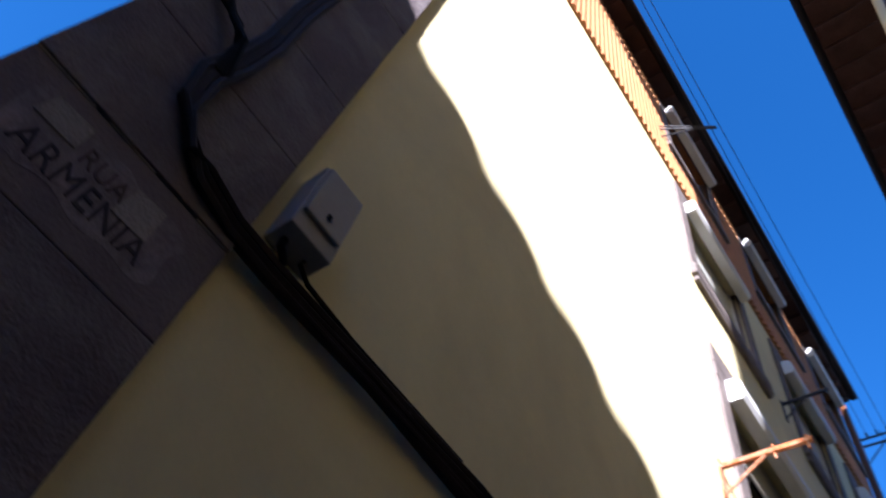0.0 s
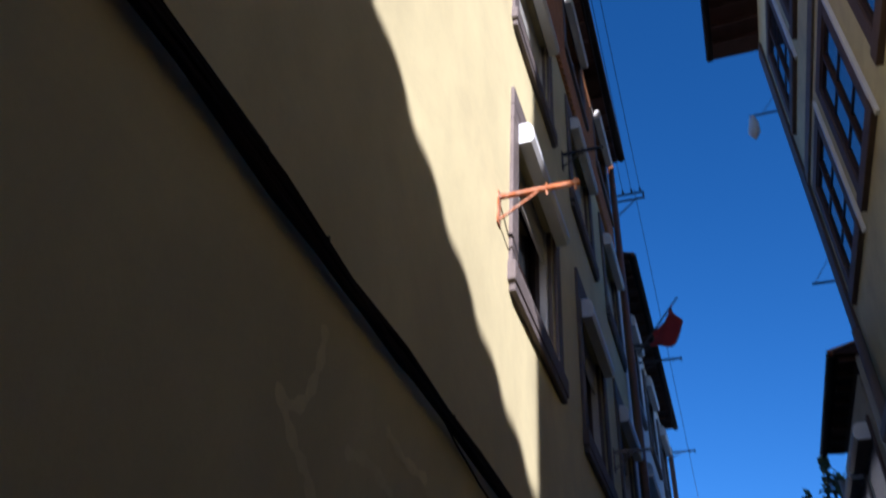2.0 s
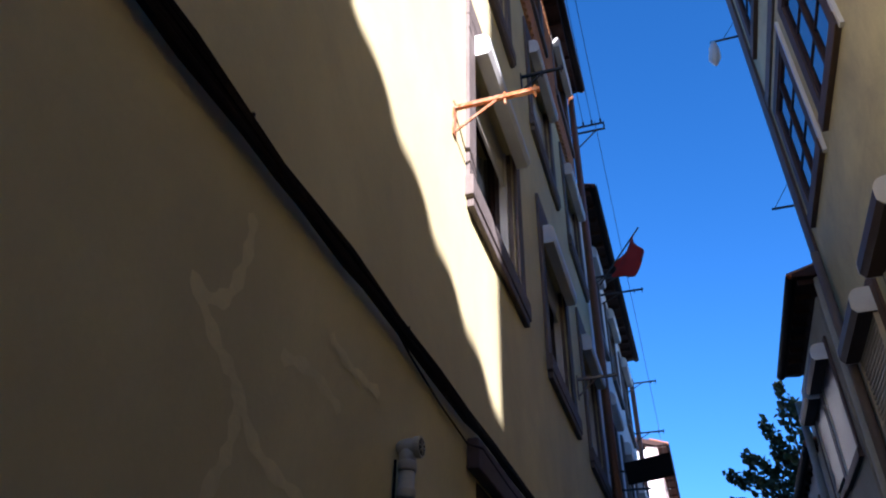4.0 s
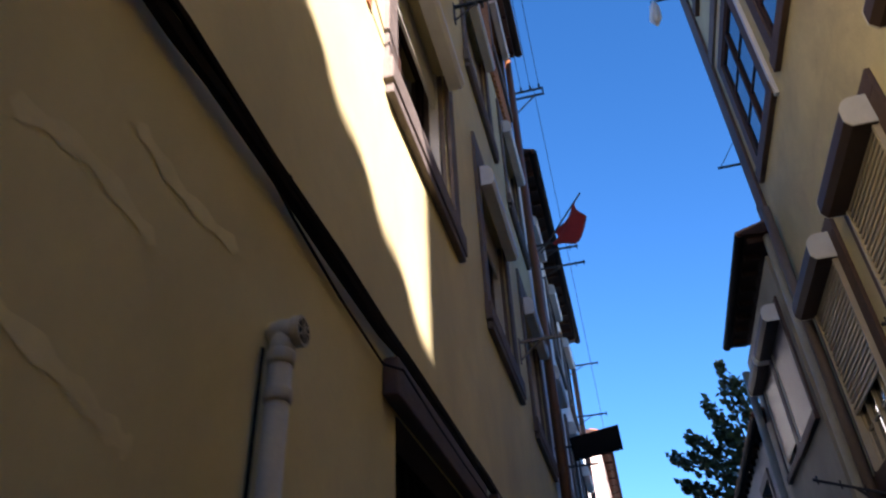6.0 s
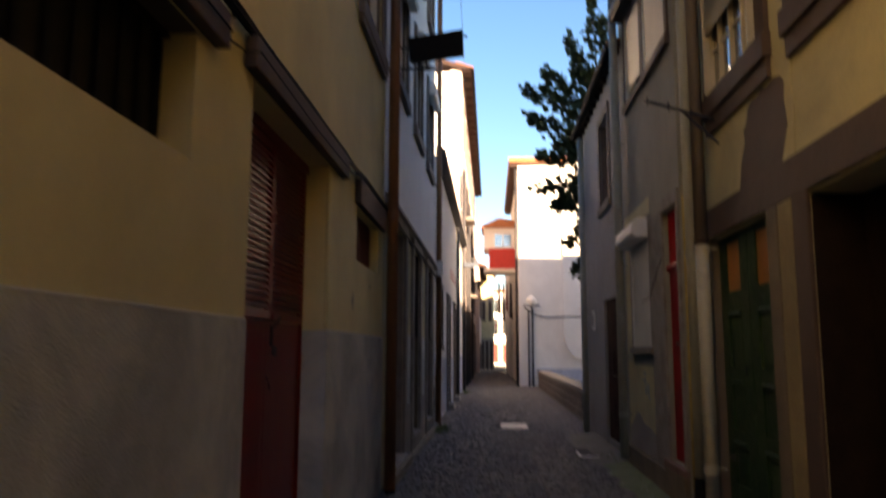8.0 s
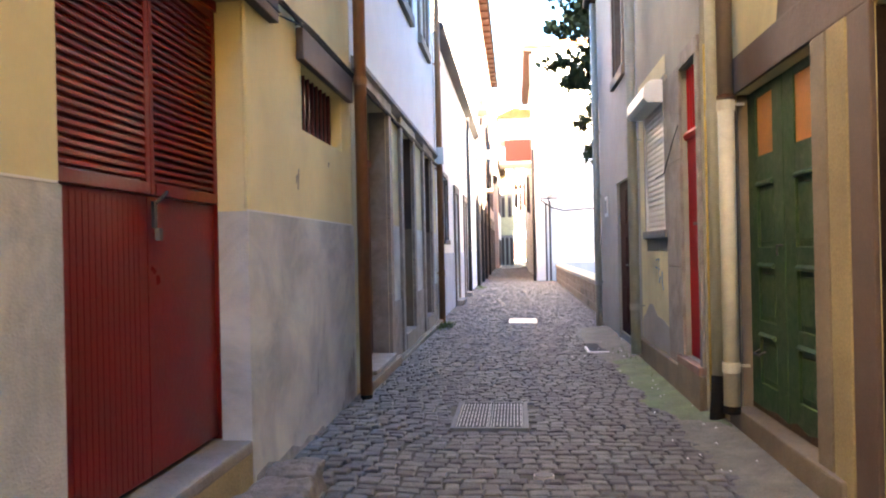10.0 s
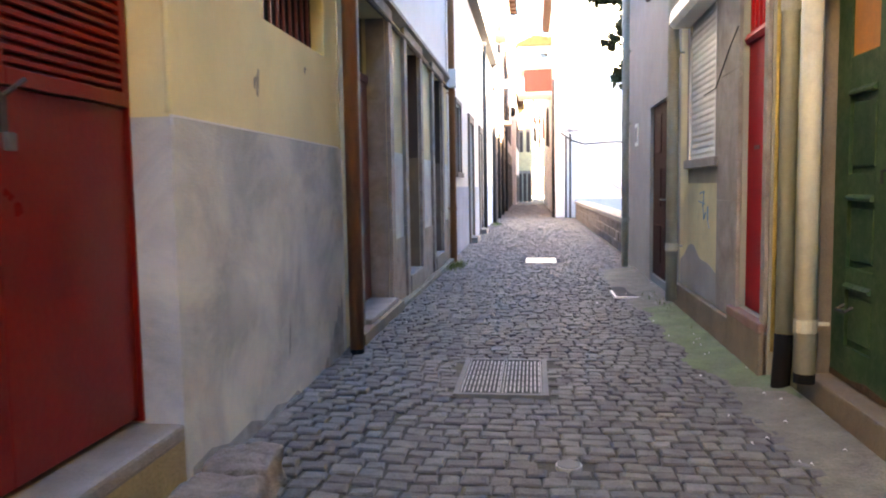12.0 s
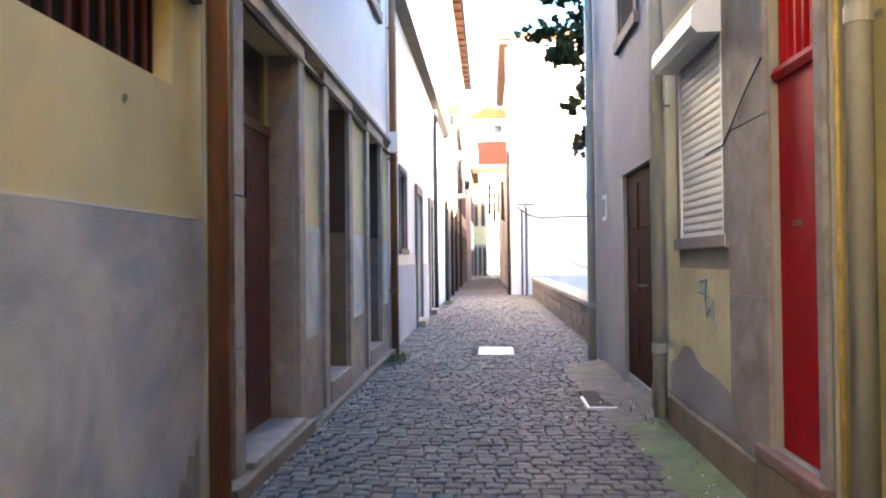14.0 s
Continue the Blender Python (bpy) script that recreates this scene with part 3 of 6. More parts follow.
for z in COURSES[7:20]:
    x = -0.28
    while x < 0.26:
        w = random.uniform(0.08, 0.2)
        part("mortar_joint", Mesh(LEFT).box(x, min(x + w, 0.29), 0.03, 0.0385, z - 0.003 - random.uniform(0, 0.003), z + 0.003), STEP, cor)
        x += w + random.uniform(0.02, 0.14)
part("sign_ground", Mesh(LEFT).plate(smooth([(-0.2, 2.585), (-0.12, 2.57), (-0.05, 2.59), (0.03, 2.565), (0.1, 2.58), (0.17, 2.57), (0.21, 2.6), (0.2, 2.68), (0.22, 2.74), (0.16, 2.775), (0.08, 2.76), (0.02, 2.785), (-0.05, 2.77), (-0.12, 2.79), (-0.2, 2.78), (-0.21, 2.7)], 3), 0.0372, 0.0378), SIGNPAINT, cor, "paler peeling paint under the letters")
# small openings and lintels over the ground floor
lin = Mesh(LEFT)
lin.box(3.9, 5.62, 0.002, 0.07, 2.695, 2.86)
part("lintel", lin, LINTEL, A, bevel=0.012)
part("lintel", Mesh(LEFT).box(5.98, 8.42, 0.002, 0.07, 2.765, 2.93), LINTEL, A, bevel=0.012)
part("lintel", Mesh(LEFT).box(9.0, 10.66, 0.002, 0.06, 2.685, 2.92), LINTEL, A, bevel=0.012)
# Black sheet paints the shade at the back of the vent opening.
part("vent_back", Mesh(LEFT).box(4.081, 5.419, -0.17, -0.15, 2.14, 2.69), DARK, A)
# Grille and bars are near black, so the opening's shade is in their colour.
vg = part("vent_grille", Mesh(LEFT).box(4.085, 5.415, -0.145, -0.115, 2.145, 2.17).box(4.085, 5.415, -0.145, -0.115, 2.66, 2.685), SHADEWOOD, A)
part("vent_soffit", Mesh(LEFT).box(4.082, 5.418, -0.149, -0.002, 2.682, 2.6895), LINTEL, A)
for i in range(9):
    part("bar", Mesh(LEFT).box(4.15 + i * 0.148, 4.18 + i * 0.148, -0.14, -0.12, 2.17, 2.66), BLACK, vg)
part("small_window_back", Mesh(LEFT).box(9.131, 10.399, -0.15, -0.125, 2.191, 2.679), SHADEWOOD, A)
sg = part("small_window_grille", Mesh(LEFT).box(9.132, 10.398, -0.124, -0.10, 2.192, 2.225).box(9.132, 10.398, -0.124, -0.10, 2.645, 2.678).box(10.345, 10.398, -0.123, -0.10, 2.226, 2.644).box(9.73, 9.78, -0.123, -0.1, 2.226, 2.644), DARKRED, A)
for i in range(9):
    part("bar", Mesh(LEFT).box(9.2 + i * 0.132, 9.216 + i * 0.132, -0.09, -0.072, 2.192, 2.678), MAROON, sg)
part("far_reveal", Mesh(LEFT).box(10.392, 10.3995, -0.099, -0.004, 2.191, 2.679), YELLOW, A)


SEAMS = (((1.57, 2.41), (1.72, 2.29), (1.84, 2.22), (1.86, 2.08), (1.81, 1.95), (1.7, 1.7)), ((1.84, 2.22), (1.99, 2.1), (2.23, 2.05), (2.42, 2.0), (2.5, 1.98)),
         ((2.02, 2.4), (2.21, 2.44), (2.44, 2.4)), ((1.76, 2.73), (1.77, 2.58), (1.72, 2.42), (1.6, 2.36)), ((2.3, 2.62), (2.5, 2.58), (2.75, 2.6)))
for k, pts in enumerate(SEAMS):
    part("plaster_seam", ribbon(smooth(pts), 0.036, 0.0012 + 0.0004 * k), SEAM, A, "paler filled crack in the plaster")
DAMP_EDGES = (((10.1, -0.17), (10.2, -0.06), (10.27, -0.07), (10.32, 0.05), (10.38, 0.03), (10.44, 0.18), (10.5, 0.15), (10.55, 0.28), (10.62, 0.25), (10.68, 0.36), (10.7, -0.17)),
              ((8.0, -0.17), (9.6, -0.17), (9.5, -0.11), (9.3, -0.13), (9.1, -0.09), (8.9, -0.12), (8.7, -0.06), (8.4, -0.08), (8.2, -0.03), (8.0, -0.05)))
for k, pts in enumerate(DAMP_EDGES):
    part("damp_patch", Mesh(LEFT).plate(pts, 0.0125, 0.0136 + 0.0004 * k), DAMP, A, "dark damp patch at the foot of the wall")

random.seed(52)
for z0, z1, mat in ((-0.3, 1.515, DADO), (1.535, 2.76, YELLOW)):
    line = [(7.952 + random.uniform(-0.0015, 0.0015), random.uniform(-0.0015, 0.0015), z0 + (z1 - z0) * i / 30) for i in range(31)]
    part("worn_corner", Mesh(LEFT).tube(line, 0.02, 9, [0.015 + random.uniform(-0.0015, 0.002) for _ in line]), mat, A, smooth=True)

# red double gate with louvres
gate = thing("gate", (7.1, 1.38, 0.12), "red painted sheet metal double gate with louvred top", "gate")
gd = -0.18
part("gate_frame", Mesh(LEFT).box(6.152, 6.165, gd - 0.06, gd + 0.01, 0.185, 2.75).box(7.9245, 7.9355, gd - 0.06, gd + 0.01, 0.185, 2.75).box(6.165, 7.9245, gd - 0.06, gd + 0.03, 2.69, 2.75), REDSHEET, gate)
for a, b in ((6.167, 7.13), (7.135, 7.923)):
    leaf = part("gate_leaf", Mesh(LEFT).box(a, b, gd - 0.03, gd - 0.012, 0.205, 1.558), REDSHEET, gate, bevel=0.003)
    fr = Mesh(LEFT)
    fr.box(a, a + 0.04, gd - 0.04, gd + 0.012, 1.56, 2.69).box(b - 0.04, b, gd - 0.04, gd + 0.012, 1.56, 2.69)
    fr.box(a + 0.04, b - 0.04, gd - 0.038, gd + 0.018, 1.56, 1.62).box(a + 0.04, b - 0.04, gd - 0.038, gd + 0.01, 2.64, 2.69)
    part("leaf_frame", fr, REDSHEET, leaf, bevel=0.005)
    if a < 7:
        rb = Mesh(LEFT)
        x = a + 0.07
        while x < b - 0.06:
            rb.prism([(gd - 0.0125, 0.22), (gd - 0.0098, 0.22), (gd - 0.0098, 1.54), (gd - 0.0125, 1.54)], x, x + 0.022)
            x += 0.045
        tagged(part("sheet_ribs", rb, REDSHEET, leaf), kind="stuff")
    z = 1.635
    while z < 2.61:
        part("louvre", Mesh(LEFT).prism([(gd - 0.02, z + 0.024), (gd + 0.002, z), (gd + 0.009, z + 0.003), (gd + 0.009, z + 0.018), (gd - 0.018, z + 0.04)], a + 0.04, b - 0.04), REDSHEET, leaf)
        z += 0.04
    part("louvre_back", Mesh(LEFT).box(a + 0.04, b - 0.04, gd - 0.055, gd - 0.021, 1.62, 2.64), REDSHEET, leaf)
lk = part("latch", Mesh(LEFT).box(7.125, 7.155, gd + 0.014, gd + 0.03, 1.4, 1.53).tube([(7.14, gd + 0.03, 1.52), (7.17, gd + 0.05, 1.55), (7.22, gd + 0.05, 1.58)], 0.009, 6), IRON, gate)
part("padlock", Mesh(LEFT).box(7.122, 7.162, gd + 0.03, gd + 0.055, 1.34, 1.4), STEEL, gate, bevel=0.006)
solo("gate_sill", Mesh(LEFT).box(6.14, 7.935, -0.44, 0.018, 0.1, 0.178), STEP, "worn stone sill under the red gate", kind="structure", bevel=0.02)
for a, b, d, zt in ((6.7, 7.88, 0.43, 0.0), (7.92, 8.25, 0.38, -0.01)):
    solo("stone_block", rough_block(a, b, 1.15 - d, 1.08, -0.34, zt, a), BLOCK, "rough brown granite block lying as a step by the gate", "stone block", "stone blocks", smooth=True)

# white vent pipe on the yellow wall
vp = thing("vent_pipe", (2.96, 1.1, -0.1), "off-white plastic drain pipe with open elbow on the yellow wall", "drainpipe")
part("pipe", Mesh(LEFT).tube([(2.96, 0.045, -0.1), (2.96, 0.045, 1.0), (2.96, 0.045, 2.38)], 0.031, 18), CREAMPIPE, vp, smooth=True)
for z in (2.385, 2.28, 1.1):
    part("collar", Mesh(LEFT).tube([(2.96, 0.045, z - 0.022), (2.96, 0.045, z - 0.01), (2.96, 0.045, z + 0.01), (2.96, 0.045, z + 0.02)], 0.037, 18, [0.034, 0.037, 0.037, 0.034]), CREAMPIPE, vp, smooth=True)
part("elbow", Mesh(LEFT).tube([(2.958, 0.004, 2.455), (2.958, 0.02, 2.458), (2.96, 0.045, 2.46), (2.963, 0.08, 2.46)], 0.036, 18, [0.022, 0.034, 0.037, 0.036]), CREAMPIPE, vp, smooth=True)
part("elbow_neck", Mesh(LEFT).tube([(2.96, 0.045, 2.38), (2.96, 0.045, 2.45)], 0.034, 18), CREAMPIPE, vp, smooth=True)
part("elbow_rim", Mesh(LEFT).tube([(2.963, 0.075, 2.46), (2.964, 0.1, 2.46)], 0.043, 20), CREAMPIPE, vp)
# Black disc paints the shade inside the elbow, behind the grate bars.
part("elbow_grate", Mesh(LEFT).tube([(2.964, 0.1005, 2.46), (2.964, 0.102, 2.46)], 0.034, 18), DARK, vp)
for k in range(4):
    q = k * math.pi / 4
    part("grate_bar", Mesh(LEFT).tube([(2.964 + 0.033 * math.cos(q), 0.103, 2.46 + 0.033 * math.sin(q)), (2.964 - 0.033 * math.cos(q), 0.103, 2.46 - 0.033 * math.sin(q))], 0.0025, 5), CREAMPIPE, vp)
part("cable", Mesh(LEFT).tube([(2.915, 0.012, -0.1), (2.915, 0.012, 1.5), (2.918, 0.012, 2.4)], 0.006, 6), BLACK, vp)

lo = thing("loose_cable", (3.0, 1.12, 2.85), "thin black cable sagging below the bundle and over the lintels", "cables")
part("cable", Mesh(LEFT).tube([(2.7, 0.03, 2.93), (3.0, 0.02, 2.885), (3.4, 0.015, 2.845), (3.86, 0.02, 2.81), (3.92, 0.085, 2.80), (4.4, 0.08, 2.785), (5.0, 0.08, 2.775), (5.6, 0.08, 2.775), (5.66, 0.02, 2.78), (5.95, 0.02, 2.83), (6.0, 0.085, 2.84), (7.2, 0.08, 2.82), (8.4, 0.08, 2.83), (8.46, 0.02, 2.85), (9.0, 0.06, 2.925)], 0.0055, 6), RUBBERCABLE, lo)
sc = thing("scratch_mark", (9.38, 1.13, 0.2), "dark vertical scratch on the grey cement base", "scratch")
part("mark", Mesh(LEFT).plate([(9.36, 0.16), (9.38, 0.16), (9.405, 0.3), (9.4, 0.41), (9.385, 0.4), (9.375, 0.27)], 0.0125, 0.0134), DAMP, sc)

# cable bundle along the wall, and the meter box
random.seed(8)
cb = thing("cable_bundle", (0.3, 1.1, 3.0), "thick bundle of black cables clipped along the facades", "cables")
for k in range(11):
    oz, od = random.uniform(-0.04, 0.04), random.uniform(0.014, 0.045)
    w = random.uniform(-0.04, 0.04)
    path = [(-0.03 + w, od, 6.0), (-0.03 + w, od, 3.97), (-0.01 + w, od + 0.01, 3.64), (-0.02 + w, od + 0.02, 3.39), (-0.045 + w, od + 0.03, 3.22), (-0.02 + w * 0.8, od + 0.03, 3.06 - w * 0.5), (0.05 + w * 0.5, od + 0.03, 2.975 - w * 0.8), (0.13, od + 0.02, 2.935 + oz), (0.26, od + 0.01, 2.905 + oz), (0.4, od, 2.91 + oz)]
    x = 0.8
    while x < 18.4:
        path.append((x, od + random.uniform(-0.008, 0.008), 2.935 + oz * (1.0 if x < 1.5 else 0.75 if x < 2.5 else 0.42) - (0.01 if x < 2.5 else 0) + random.uniform(-0.012, 0.012) + (0.03 if x > 4 else 0)))
        x += 0.5
    part("cable", Mesh(LEFT).tube(path, random.choice((0.008, 0.011, 0.014)), 6), RUBBERCABLE, cb)
for x in (0.95, 1.6, 2.2, 2.9, 3.5, 4.6, 5.8, 7.4, 9.0):
    part("cable_clip", Mesh(LEFT).box(x, x + 0.008, 0.0, 0.05, 2.935, 2.972), RUBBERCABLE, cb)
up = thing("cable_loop", (-0.1, 1.05, 3.4), "loose black cables branching over the stone corner", "cables")
for k in range(4):
    part("cable", Mesh(LEFT).tube([(-0.05 + k * 0.015, 0.07, 3.25), (-0.06, 0.08 + k * 0.01, 3.4), (-0.1 - 0.01 * k, 0.08, 3.49), (-0.18, 0.07, 3.53 + 0.015 * k), (-0.3, 0.05, 3.6 + 0.02 * k)], 0.012, 6), BLACK, up)
bx = thing("meter_box", (0.42, 1.08, 3.02), "pale grey plastic junction box with cables from below", "junction box")
part("box_body", Mesh(LEFT).box(0.345, 0.5, 0.005, 0.11, 3.02, 3.33), GREYBOX, bx, bevel=0.005)
part("box_door", Mesh(LEFT).box(0.353, 0.492, 0.112, 0.125, 3.085, 3.32), GREYBOX, bx, bevel=0.006)
part("lock", Mesh(LEFT).box(0.415, 0.43, 0.126, 0.131, 3.12, 3.14), BLACK, bx)
part("cable", Mesh(LEFT).tube([(0.38, 0.05, 3.03), (0.38, 0.06, 2.98), (0.42, 0.05, 2.95)], 0.012, 6).tube([(0.46, 0.05, 3.03), (0.45, 0.06, 2.99), (0.5, 0.05, 2.97), (0.7, 0.04, 2.97), (1.2, 0.04, 2.98)], 0.008, 6), BLACK, bx)


def text(name, body, size, at, rot, mat, label, parent=None):
    cu = bpy.data.curves.new(name, "FONT")
    cu.body, cu.size, cu.extrude = body, size, 0.0015
    cu.space_character = 1.05
    ob = new(name, cu)
    ob.matrix_world = pose(*at, *rot) @ Matrix.Diagonal((0.72, 1, 1, 1))
    cu.materials.append(mat)
    return tagged(ob, label, "painted lettering")


text("street_name", "ARMENIA", 0.104, (-0.165, 1.1118, 2.6), (90, 0, 0), LETTER, "faded black painted capitals of the street name on stone")
text("street_word", "RUA", 0.082, (-0.06, 1.1118, 2.69), (90, 0, 0), LETTER2, "faded brownish painted word above the street name")

for x0, x1, z0, z1 in ((-0.18, -0.075, 2.70, 2.785), (0.055, 0.145, 2.66, 2.77)):
    solo("repair_patch", Mesh(LEFT).plate([(x0, z0), (x1, z0 + 0.005), (x1 - 0.005, z1), (x0 + 0.01, z1 - 0.008)], 0.034, 0.041), STEP, "paler mortar patch on the painted stone", "mortar patch", "mortar patches")
# clothes line brackets
bracket(LEFT, 3.62, 5.02, 0.58, RUST, "rusty orange clothes line bracket with a stay, on the yellow wall", (0.6, 0.95))
bracket(LEFT, 6.12, 8.05, 0.5, IRON, "thin grey clothes line bracket beside an upper window", (0.5, 0.95))
bracket(LEFT, 8.5, 5.3, 0.48, GREYIRON, "weathered clothes line bracket beside a window", (0.3, 0.6, 0.95))
bracket(LEFT, 11.2, 8.45, 0.55, IRON, "dark clothes line bracket on the second house", (0.5, 0.95))
tb = thing("line_bracket", (3.7, 1.1, 10.9), "dark iron clothes line bracket beside a top floor window", "clothes line bracket", "clothes line brackets")
part("arm", Mesh(LEFT).tube([(3.7, 0.04, 10.9), (4.1, 0.64, 11.0)], 0.014, 6).tube([(3.7, 0.04, 11.0), (4.1, 0.64, 11.06)], 0.01, 6), IRON, tb)
part("stay", Mesh(LEFT).tube([(3.7, 0.04, 10.65), (3.95, 0.4, 10.96)], 0.01, 6), IRON, tb)
for x, z, n in ((18.2, 9.65, 0.72), (18.25, 8.35, 0.72), (12.9, 9.5, 0.78), (13.1, 9.25, 0.86)):
    bracket(LEFT, x, z, n, IRON, "long thin clothes line bracket on the second house", (0.8, 0.97))
ib = thing("insulator_bracket", (11.1, 1.1, 11.6), "iron wire bracket with white insulators and a stay", "wire bracket")
part("arm", Mesh(LEFT).box(11.1, 11.13, 0.0, 0.68, 11.8, 11.83).box(11.1, 11.13, 0.0, 0.68, 11.96, 11.99).box(11.1, 11.13, 0.65, 0.68, 11.83, 11.96), IRON, ib)
part("stay", Mesh(LEFT).tube([(11.11, 0.0, 11.3), (11.11, 0.5, 11.8)], 0.014, 6), IRON, ib)
for k in range(4):
    part("insulator", Mesh(LEFT).tube([(11.11, 0.1 + k * 0.17, 11.99), (11.11, 0.1 + k * 0.17, 12.09)], 0.02, 8), IRON, ib)
wires = thing("overhead_wires", (8, 0.7, 12), "thin overhead wires running under the eaves", "wires")
for k in range(3):
    part("wire", Mesh(LEFT).tube([(-6, 0.4 + k * 0.1, 13.1), (2, 0.42 + k * 0.1, 12.5), (11.11, 0.27 + k * 0.17, 12.07)], 0.006, 5), IRON, wires)
part("wire", Mesh(LEFT).tube([(11.11, 0.5, 12.07), (20, 0.55, 9.3), (30, 0.4, 8.5)], 0.006, 5), IRON, wires)
fl = thing("flag", (11.1, 0.5, 8.6), "small faded red flag on a dark pole", "flag")
part("flag_pole", Mesh(LEFT).tube([(11.2, 0.2, 8.3), (11.1, 0.6, 8.78), (11.03, 0.98, 9.24)], 0.014, 6), IRON, fl)
fm = Mesh(LEFT)
fv = []
for i in range(9):
    for j in range(7):
        u, v = i / 8, j / 6
        fv.append((11.12 - 0.08 * u + 0.05 * math.sin(3 * v + u * 6), 0.46 + 0.42 * u + 0.1 * v * u + 0.05 * math.sin(v * 6 + u * 3), 8.62 + 0.47 * u - v * (0.1 + 0.46 * math.sin(2.1 * u + 0.35)) + 0.03 * math.sin(u * 9)))
fm.add(fv, [(i * 7 + j, i * 7 + j + 1, i * 7 + j + 8, i * 7 + j + 7) for i in range(8) for j in range(6)])
part("cloth", fm, FLAGRED, fl, smooth=True)
fl.children[1].modifiers.new("thick", "SOLIDIFY").thickness = 0.006
sg = thing("hanging_sign", (11.15, 0.7, 4.95), "dark box sign hanging out from the wall on two iron arms", "sign")
part("sign_box", Mesh().add([(x, y, z) for x in (11.1, 11.2) for y, z in ((0.9, 4.87), (0.25, 4.95), (0.26, 5.27), (0.93, 5.17))], [(0, 1, 2, 3), (7, 6, 5, 4), (0, 1, 5, 4), (1, 2, 6, 5), (2, 3, 7, 6), (3, 0, 4, 7)]), BLACK, sg, bevel=0.008)
for z in (4.78, 5.05):
    part("sign_arm", Mesh().box(11.14, 11.165, 0.6 if z < 5 else 0.92, 1.15, z, z + 0.025), IRON, sg)
part("hanger", Mesh().tube([(11.15, 0.7, 4.79), (11.15, 0.7, 4.9)], 0.01, 6), IRON, sg)

# second house: white upper storeys over a granite ground floor
B = house((14, 3, 0), "white plastered row house with tall granite doorways")
BD = ((11.35, 12.72), (13.85, 14.92), (16.3, 17.35))
b_low = [hole(a, b, -0.12 + 0.08, 2.98) for a, b in BD]
part("wall", Mesh(LEFT).wall(10.80, 18.35, -0.4, 3.12, b_low, 0.5), CREAM, B)
BC = ((11.7, 12.8), (14.0, 15.1), (16.3, 17.4))
BR = ((4.95, 6.5), (7.9, 9.4))
part("upper_wall", Mesh(LEFT).wall(10.80, 18.35, 3.12, 10.2, [hole(*c, *r) for c in BC for r in BR], 0.5), WHITE, B)
part("house_body", Mesh().box(10.8, 18.35, 1.7, 8, -0.4, 10.1), WHITE, B)
part("string_course", Mesh(LEFT).prism([(0.002, 3.06), (0.09, 3.12), (0.09, 3.17), (0.002, 3.2)], 10.85, 18.3), STEP, B)
for c in BC:
    for k, r in enumerate(BR):
        window(B, LEFT, *c, *r, jamb=0.16, hood=1, drop=(0.7, 0.3)[k], hood_out=0.14, proud=0.04)
eave(B, LEFT, 10.86, 18.0, 10.2, 0.30)
for i, (a, b) in enumerate(BD):
    z1 = 2.98
    s = part("door_lintel", Mesh(LEFT).box(a - 0.19, b + 0.19, 0.002, 0.055, z1 + 0.002, z1 + 0.14), PALEGRANITE, B, bevel=0.01)
    for l, r in ((a - 0.19, a - 0.002), (b + 0.002, b + 0.19)):
        for zl, zh in ((-0.3, 0.748), (0.752, 1.698), (1.702, z1)):
            part("jamb_stone", Mesh(LEFT).box(l, r, 0.002, 0.05, zl, zh), PALEGRANITE, s, bevel=0.008)
    for l in (a + 0.003, b - 0.012):
        part("jamb_lining", Mesh(LEFT).box(l, l + 0.009, -0.2, 0.0, 1.601, z1), PALEGRANITE if i == 0 else HOOD, s)
        part("jamb_lining", Mesh(LEFT).box(l, l + 0.009, -0.2, 0.0, -0.04, 1.6), (PALEGRANITE, BROWNSTONE, GRANITE)[i], s)
    part("doorstep", Mesh(LEFT).box(a + 0.012, b - 0.012, -0.4, 0.10 if i == 0 else 0.06, -0.3, 0.02 + 0.1 * (i > 0)), STEP, s, bevel=0.02)
    dr = part("door", Mesh(LEFT).box(a + 0.013, b - 0.013, -0.27, -0.2, 0.02, 2.3), MAROON, s)
    for q in range(4):
        for x in (a + 0.12, (a + b) / 2 + 0.05):
            part("door_panel", Mesh(LEFT).box(x, x + 0.4, -0.2, -0.185, 0.2 + q * 0.52, 0.58 + q * 0.52), MAROON, dr, bevel=0.008)
    part("transom", Mesh(LEFT).box(a + 0.013, b - 0.013, -0.27, -0.18, 2.3, 2.38), MAROON, dr)
    part("transom_pane", Mesh(LEFT).box(a + 0.013, b - 0.013, -0.25, -0.24, 2.38, z1), GLASS, dr)
# lower pier faces of cement between the doors
for a, b in ((12.93, 13.64), (15.13, 16.09), (17.56, 18.3)):
    part("pier_base", Mesh(LEFT).box(a, b, 0.0, 0.024, -0.3, 0.62), PALEGRANITE, B, bevel=0.006)
    part("pier_paint", Mesh(LEFT).box(a, b, 0.0, 0.01, 0.622, 1.6), DADO, B)
solo("doorway_base", Mesh(LEFT).box(10.95, 12.88, 0.025, 0.135, -0.32, -0.03), BROWNSTONE, "brown worn stone base under the first granite doorway", kind="structure", bevel=0.015)
solo("plinth_step", Mesh(LEFT).box(12.9, 18.3, 0.025, 0.12, -0.32, -0.1), CEMENT, "low worn stone plinth along the granite doorways", kind="structure", bevel=0.015)

bp = downpipe(LEFT, 10.71, -0.1, 12.5, 0.06, BROWNPIPE, "reddish brown painted metal downpipe between the yellow and the white house", collars=(2.9, 4.6), d=0.12)
part("foot", Mesh(LEFT).tube([(10.71, 0.12, -0.19), (10.71, 0.12, -0.03)], 0.058, 12), BLACK, bp)
